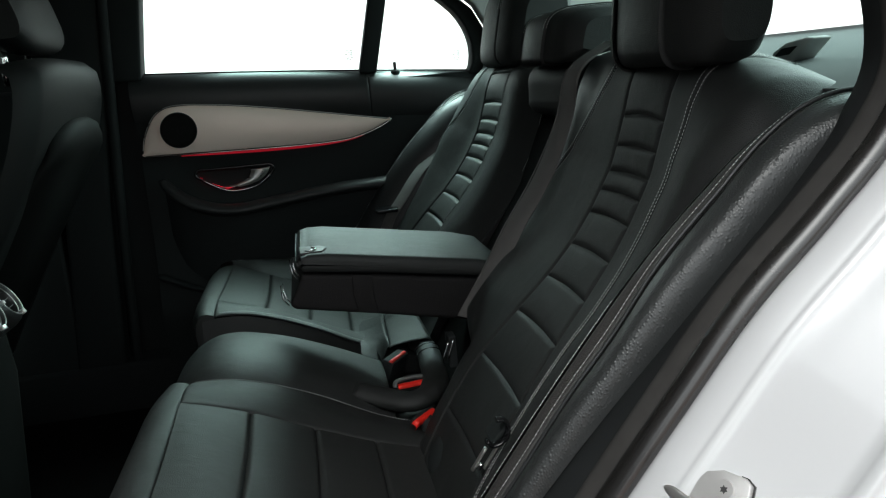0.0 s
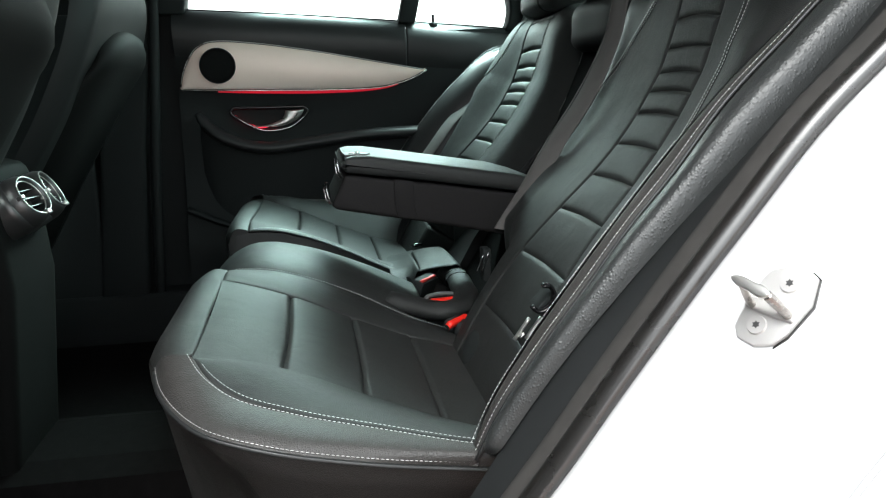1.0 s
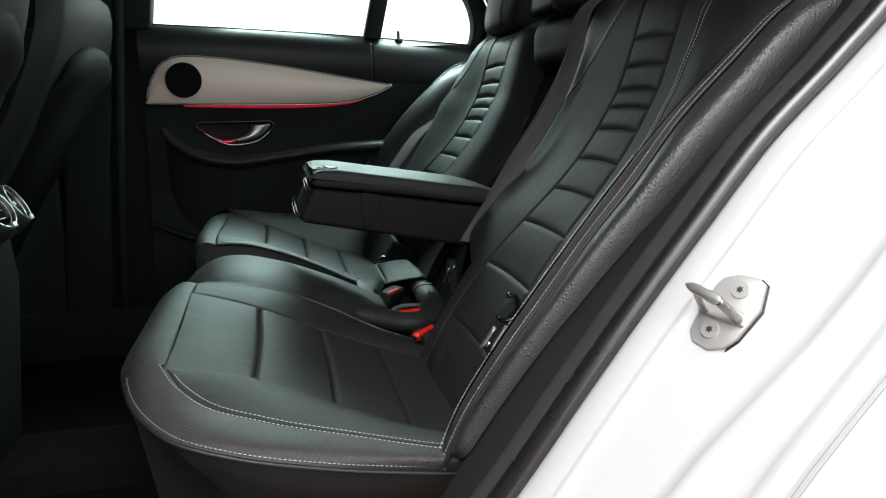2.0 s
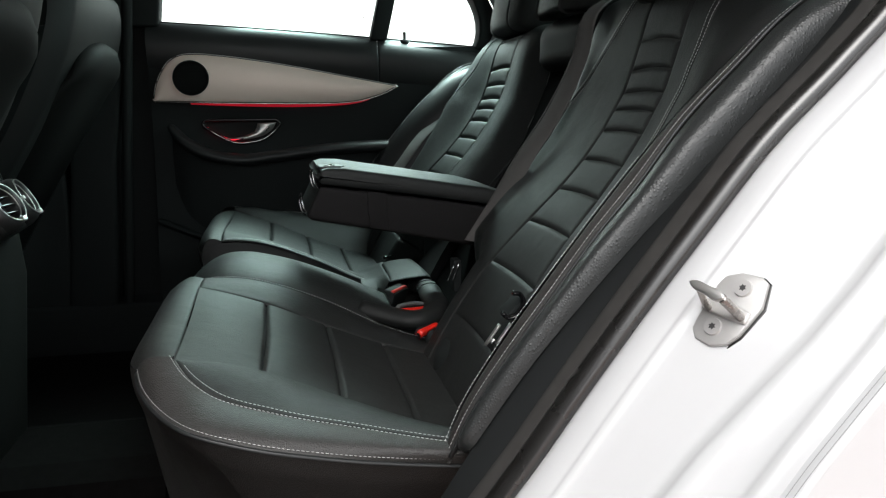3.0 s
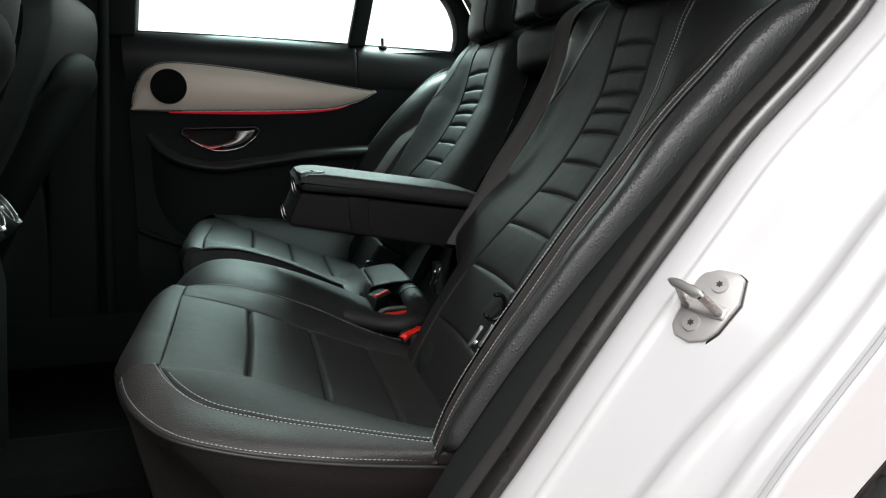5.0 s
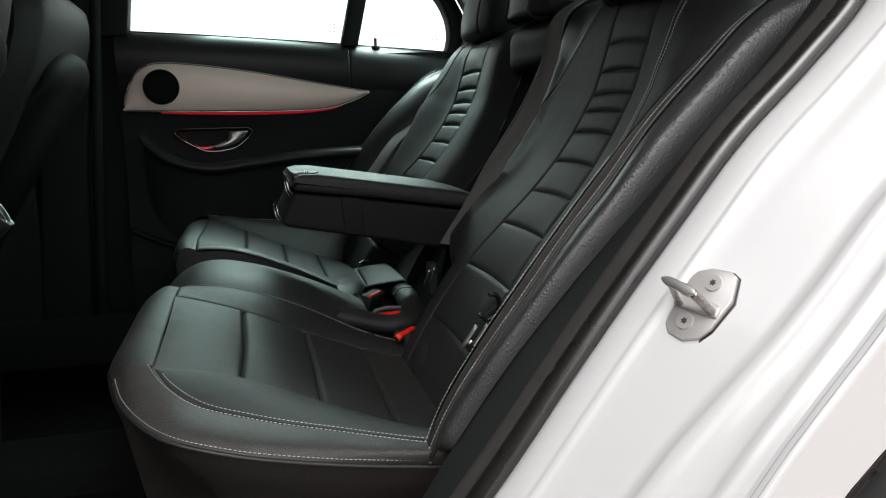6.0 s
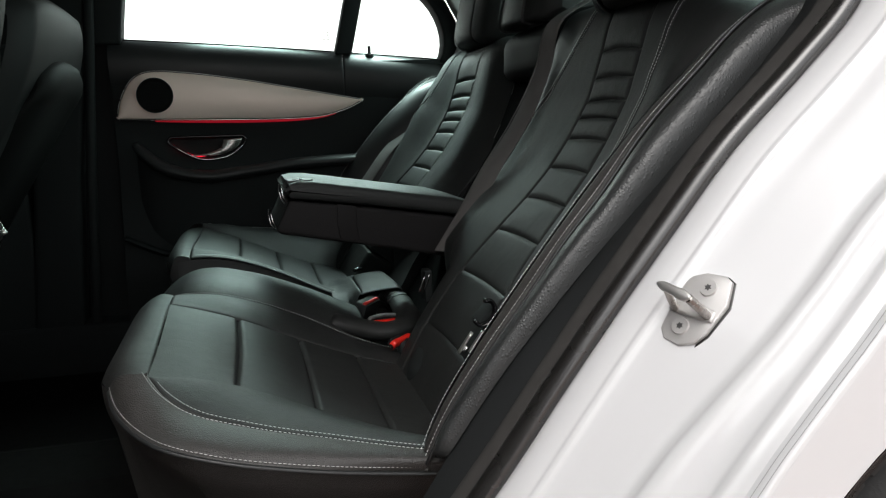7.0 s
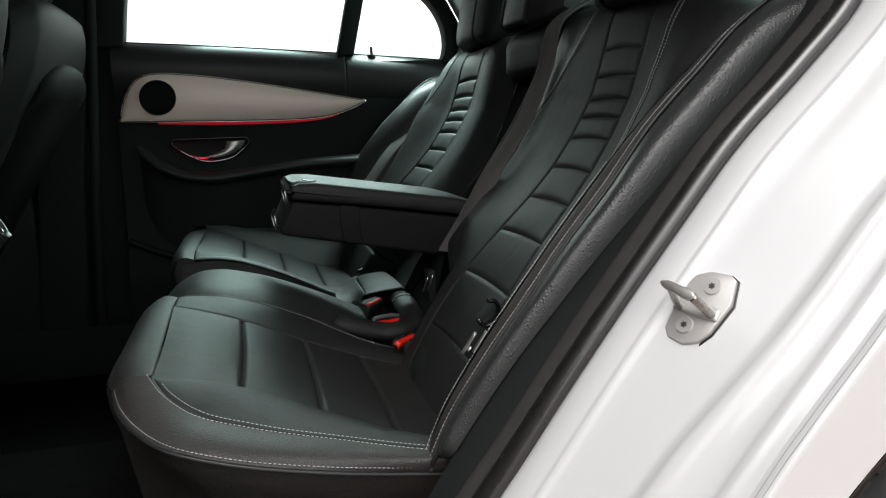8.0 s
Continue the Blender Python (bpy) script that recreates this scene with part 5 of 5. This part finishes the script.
# ---- belts, buckles, anchors ----
def buckle(at, way, lean, label, lip=False, deep=0.060, thick=0.0075, wide=0.0235, sunk=0.0, slim=1.0):
    """A belt buckle whose button lies along way, tipped about it by lean. sunk: how far the black body stays below the button."""
    b = thing("seat_belt_buckle", at, label, "seat belt buckle", "belt buckles")
    m = Matrix.Translation(at) @ Matrix.Rotation(math.atan2(way[1], way[0]), 4, "Z") @ Matrix.Rotation(lean, 4, "X")
    w = (wide + 0.0015) * slim
    body = slab([(-w, -deep - sunk), (w, -deep - sunk), (w + 0.002, -0.004 - sunk), (w - 0.001, -sunk), (0.001 - w, -sunk), (-w - 0.002, -0.004 - sunk)], "y", -0.0115 * slim, 0.010 * slim, 0.002)
    body.transform(m)
    part("body", body, PLASTIC, b)
    # the button is dished along its middle
    xs, ys = np.linspace(-wide, wide, 15), np.linspace(-0.0015 - thick, -0.0015, 7)
    P = np.array([[(x, y, 0.0042 - 0.0012 * (1 - (x / wide) ** 2) - 0.0022 * abs(x / wide) ** 8 - 0.0018 * abs(2 * (y + 0.0015 + thick / 2) / thick) ** 4) for y in ys] for x in xs])
    rim = np.concatenate([P[:, :1] + np.array([0, -0.0004, -0.007]), P, P[:, -1:] + np.array([0, 0.0004, -0.007])], 1)
    ends = [rim[:1] + np.array([-0.0005, 0, -0.005]), rim, rim[-1:] + np.array([0.0005, 0, -0.005])]
    red = bmesh.new()
    red.from_mesh(grid_mesh(np.concatenate(ends, 0)))
    bmesh.ops.recalc_face_normals(red, faces=red.faces)
    red.transform(m)
    part("button", red, RED, b, "bright red release button")
    if deep < 0.05:
        part("stalk", tube(Line([tuple(m @ Vector((0, -deep + 0.004, 0))), (at[0] + 0.01, at[1] + 0.01, at[2] - 0.07)]), 0.009, 10, count=4), PLASTIC, b, "black buckle stalk")
    if lip:
        top = tube(Line([tuple(m @ Vector(p)) for p in ((-0.026, -0.004, -0.003), (-0.024, 0.002, 0.0015), (-0.012, 0.0048, 0.003), (0.0, 0.0056, 0.0034), (0.012, 0.0048, 0.003), (0.024, 0.002, 0.0015), (0.026, -0.004, -0.003))]),
                   0.0042, 12, count=30, squash=(1.0, 0.8))
        part("slot_lip", top, LIP_GREY, b, "grey slot lip")
    return b


buckle((-0.073, 0.046, 0.546), (0.58, 0.81), radians(20), "black belt buckle with a red button beside the leather flap", thick=0.0062, wide=0.0255)
buckle((-0.062, -0.052, 0.5345), (0.97, 0.15), radians(30), "black belt buckle with red button and grey lip inside collar", lip=True, thick=0.0095, wide=0.0215)
buckle((-0.066, -0.212, 0.546), (0.66, 0.75), radians(35), "black belt buckle with a red button outside the collar", deep=0.012, thick=0.0088, wide=0.0245, sunk=0.003, slim=0.55)


def strap_mesh(pts, widths):
    c, w = Line(pts), Line(widths)
    t = np.linspace(0, 1, 40)
    C, Wd = c(t), w(t)
    T = np.gradient(C, axis=0)
    T /= np.linalg.norm(T, axis=1, keepdims=True)
    N = np.cross(T, Wd)
    N /= np.linalg.norm(N, axis=1, keepdims=True)
    k = np.array([(-1, 0.6), (-0.97, 1), (0.97, 1), (1, 0.6), (1, -0.6), (0.97, -1), (-0.97, -1), (-1, -0.6)])
    P = C[:, None] + k[None, :, 0:1] * Wd[:, None] + 0.0007 * k[None, :, 1:2] * N[:, None]
    return grid_mesh(P, wrap_v=True)


mid_belt = thing("seat_belt", (0.1, -0.15, 0.66), "black woven middle seat belt hanging over the recess", "seat belt")
belt_path = [(0.262, -0.160, 1.034), (0.205, -0.158, 0.998), (0.188, -0.156, 0.935), (0.150, -0.154, 0.853), (0.101, -0.152, 0.781), (0.061, -0.152, 0.716), (0.022, -0.152, 0.658)]
belt_wide = [(0.002, -0.023, 0.0), (0.003, -0.0225, 0.0), (0.006, -0.021, 0.0)] + [(0.0115, -0.0175, 0.0)] * 4
part("webbing", strap_mesh(belt_path, belt_wide), WEBBING, mid_belt)
for k in (-0.90, 0.90):
    part("woven_edge", tube(Line([tuple(np.array(p) + k * np.array(w) + np.array([-0.0008, 0, 0.0004])) for p, w in zip(belt_path, belt_wide)]), 0.0009, 6), WEBBING, mid_belt)
far_belt = thing("seat_belt", (0.0, 0.6, 0.6), "black woven seat belt beside the far side bolster", "seat belt")
part("webbing", strap_mesh([(0.12, 0.628, 0.83), (0.075, 0.618, 0.79), (0.030, 0.608, 0.735), (-0.005, 0.605, 0.69), (-0.03, 0.605, 0.63)],
                           [(0.012, -0.012, 0.0)] * 5), WEBBING, far_belt)
part("tongue", slab([(-0.035, 0.575), (0.012, 0.575), (0.016, 0.600), (0.010, 0.640), (-0.032, 0.640), (-0.038, 0.60)], "z", 0.708, 0.716, 0.002), GLOSS_BLACK, far_belt, "black belt tongue")

# plastic fittings in the gap behind the near cushion
hook = thing("belt_hook", (0.0, -0.47, 0.62), "glossy black plastic belt hook on the backrest", "hook")
part("arm", tube(Line([(-0.0249, -0.525, 0.6642), (-0.0179, -0.525, 0.6632), (-0.0134, -0.525, 0.6560), (-0.0146, -0.525, 0.6466), (-0.0223, -0.525, 0.6388), (-0.0319, -0.525, 0.6375), (-0.0364, -0.525, 0.6428)]), 0.0034, 12, squash=(0.8, 1.8), up=(0, 1, 0), count=40), GLOSS_BLACK, hook)
part("plate", slab([(-0.0134, 0.6560), (-0.0146, 0.6466), (-0.0223, 0.6388), (-0.0319, 0.6375)], "y", -0.522, -0.49, 0.002), PLASTIC, hook)
anchor = thing("belt_anchor", (-0.03, -0.50, 0.58), "steel belt anchor plates beside the near bolster", "belt anchor")
for k in (0.0, 0.013):
    part("anchor_bar", tube(Line([(-0.050 + k, -0.50, 0.600), (-0.033 + k, -0.50, 0.623)]), 0.0022, 8, count=6, squash=(1.6, 0.8)), SATIN, anchor)
    part("anchor_rivet", tube(Line([(-0.044 + k, -0.503, 0.602), (-0.039 + k, -0.503, 0.607)]), 0.0028, 10, count=4), CHROME, anchor, "bright rivet")
mount = thing("child_seat_mount", (-0.005, -0.13, 0.58), "pair of bright steel child seat anchor bars", "anchor")
for k in (0.0, 0.008):
    part("mount_bar", tube(Line([(-0.016 + k, -0.13, 0.593), (-0.006 + k, -0.13, 0.617 + 0.4 * k)]), 0.0013, 8, count=6), CHROME, mount)
part("mount_frame", box_mesh((-0.006, -0.128, 0.575), (0.006, -0.10, 0.625), 0.002), PLASTIC, mount)
cover = thing("belt_cover", (-0.04, -0.33, 0.52), "domed black plastic cover between cushion and backrest", "cover")
a = np.linspace(0, 2 * np.pi, 32, endpoint=False)
P = np.stack([np.stack([-0.036 + 0.042 * r * np.cos(a), -0.33 + 0.05 * r * np.sin(a), np.full(32, 0.530 + h) + 0.012 * r * np.cos(a)], -1) for r, h in ((1.0, 0.0), (0.97, 0.014), (0.85, 0.026), (0.6, 0.034), (0.3, 0.037), (0.02, 0.038))], 1)
part("dome", grid_mesh(P, wrap_u=True), PLASTIC, cover)
part("paper_tag", slab([(-0.052, -0.352), (-0.040, -0.350), (-0.038, -0.340), (-0.050, -0.342)], "z", 0.562, 0.5635), THREAD, cover, "small pale paper tag", smooth=False)

# ---- front seats and console ----
def front_seat(y, x0, label):
    b = thing("front_seat", (x0 - 0.25, y, 0.28), label, "car seat", "front seats")

    def shell(u, v):
        # v across, u from the floor up and over
        q = Line([(x0 - 0.36, 0.36), (x0 - 0.28, 0.50), (x0 - 0.165, 0.70), (x0 - 0.046, 0.90), (x0 - 0.004, 1.0), (x0 + 0.008, 1.06), (x0 + 0.007, 1.087), (x0 - 0.004, 1.099), (x0 - 0.04, 1.103), (x0 - 0.11, 1.09)])(u)
        c = np.abs(2 * v - 1)
        w = np.interp(q[..., 1], [0.3, 0.6, 0.9, 1.0, 1.07, 1.1], [0.25, 0.255, 0.25, 0.245, 0.235, 0.23])
        return stack(q[..., 0] - 0.02 * c ** 4 - 0.03 * np.clip((c - 0.9) / 0.1, 0, 1) ** 2, y + (2 * v - 1) * w, q[..., 1] - 0.02 * c ** 4)

    def pocket(u, v):
        q = Line([(x0 - 0.26, 0.50), (x0 - 0.195, 0.62), (x0 - 0.115, 0.75), (x0 - 0.025, 0.90), (x0 + 0.010, 0.96), (x0 + 0.008, 0.985), (x0 - 0.008, 1.0)])(u)
        c = np.abs(2 * v - 1)
        w = 0.20 * (1 - 0.25 * np.clip((u - 0.75) / 0.25, 0, 1) ** 2)
        return stack(q[..., 0] - 0.035 * c ** 4, y + (2 * v - 1) * w, q[..., 1] - 0.03 * c ** 2.5 * np.clip(u * 2 - 1, 0, 1))
    part("backrest", panel(shell, (1, 0, 0), 0.02, edges=(0, 0, 0, 0)), SEAT_BACK, b)
    part("back_shell", panel(pocket, (1, 0, 0), 0.02, roll=0.012, depth=0.01), CONSOLE, b, "hard black seat back shell")
    part("cushion", box_mesh((x0 - 0.70, y - 0.24, 0.38), (x0 - 0.33, y + 0.24, 0.50), 0.04, 3), SEAT_BACK, b)

    def head(u, v):
        a = u * 2 * np.pi
        c = np.abs(2 * v - 1)
        sx, sz = np.cos(a), np.sin(a)
        ed = 1 - 0.25 * c ** 4
        return stack(x0 - 0.068 + np.sign(sx) * np.abs(sx) ** 0.6 * 0.05 * ed - 0.12 * (np.sign(sz) * np.abs(sz) ** 0.6 + 1) * 0.09 * 2, y + (v - 0.5) * 0.27, 1.205 + np.sign(sz) * np.abs(sz) ** 0.6 * 0.09 * ed)
    part("headrest", panel(head, (0, 0, 1), 0.02, edges=(0, 0, 0, 0)), SEAT_BACK, b)
    for v0 in (0.0, 1.0):
        part("headrest_side", mesh_of(head(np.linspace(0, 1, 31)[:-1], np.full(30, v0)), [tuple(range(30))]), SEAT_BACK, b)
    for d in (-0.07, 0.07):
        part("headrest_post", tube(Line([(x0 - 0.10, y + d, 1.06), (x0 - 0.095, y + d, 1.13)]), 0.0065, 10, count=4, up=(0, 1, 0)), CHROME, b)


front_seat(0.385, -0.590, "black leather front seat on the far side, seen from behind")
front_seat(-0.39, -0.545, "black leather front seat on the near side, seen from behind")

console = thing("centre_console", (-0.85, 0, 0.28), "black centre console with rear air vents", "console")
part("body", slab([(-1.5, 0.28), (-1.5, 0.62), (-0.78, 0.79), (-0.715, 0.775), (-0.700, 0.72), (-0.690, 0.60), (-0.72, 0.28)], "y", -0.105, 0.105, 0.02, 3), CONSOLE, console)
a = np.linspace(0, 2 * np.pi, 48, endpoint=False)
for y in (-0.044, 0.044):
    # the two vents are turned apart a little, and upwards
    turn = Matrix.Translation((-0.664, y, 0.733)) @ Matrix.Rotation(radians(-13 if y < 0 else 4), 4, "Z") @ Matrix.Rotation(radians(-31), 4, "Y")

    def ringpts(r, x):
        return [tuple(turn @ Vector((x, r * math.cos(k), r * math.sin(k)))) for k in a]
    face = tuple(turn.to_3x3() @ Vector((1, 0, 0)))
    house = np.stack([np.array(ringpts(r, x)) for r, x in ((0.036, -0.070), (0.041, -0.046), (0.0405, -0.020), (0.0375, -0.008), (0.0335, -0.002), (0.0305, 0.000), (0.0280, -0.003), (0.0262, -0.012), (0.0255, -0.030))], 1)
    vent = part("air_vent", grid_mesh(house, wrap_u=True), SATIN_DARK, console, "round silver rear air vent")
    part("chrome_ring", tube(Line(ringpts(0.0312, 0.0003), closed=True), 0.0009, 8, closed=True, count=48, up=face), SATIN, vent)
    part("inner_ring", tube(Line(ringpts(0.0268, -0.005), closed=True), 0.0009, 8, closed=True, count=48, up=face), SATIN, vent)
    for k in (-0.013, 0.0, 0.013):
        w = math.sqrt(0.0252 ** 2 - k * k)
        bm = box_mesh((-0.022, -w, k - 0.0006), (-0.009, w, k + 0.0006))
        bm.transform(turn)
        part("slat", bm, GLOSS_BLACK, vent, smooth=False)
        bm = box_mesh((-0.0090, -w, k - 0.0006), (-0.0084, w, k + 0.0006))
        bm.transform(turn)
        part("slat_edge", bm, SATIN_DARK, vent, "thin bright slat edge", smooth=False)
    bm = slab([(0.0258 * math.cos(k), 0.0258 * math.sin(k)) for k in a], "x", -0.036, -0.030)
    bm.transform(turn)
    part("vent_back", bm, CARPET, vent, smooth=False)
    for c, w in (((-0.0318, 0.0), 0.0042), ((0.006, -0.0300), 0.0052)):
        bm = box_mesh((-0.006, c[0] - w, c[1] - w * 0.8), (0.004, c[0] + w, c[1] + w * 0.8), 0.002)
        bm.transform(turn)
        part("vent_knob", bm, SATIN, vent)
# rounded saddle between the two vents
turn = Matrix.Translation((-0.664, 0, 0.733)) @ Matrix.Rotation(radians(-31), 4, "Y")
oval = [(0.044 + 0.0405 * math.cos(k), 0.0405 * math.sin(k)) for k in np.linspace(-1.57, 1.57, 14)] + [(-0.044 + 0.0405 * math.cos(k), 0.0405 * math.sin(k)) for k in np.linspace(1.57, 4.71, 14)]
bm = slab(oval, "x", -0.085, -0.020, 0.012, 4)
bm.transform(turn)
part("vent_housing", bm, SATIN_DARK, console, "rounded dark silver vent housing")
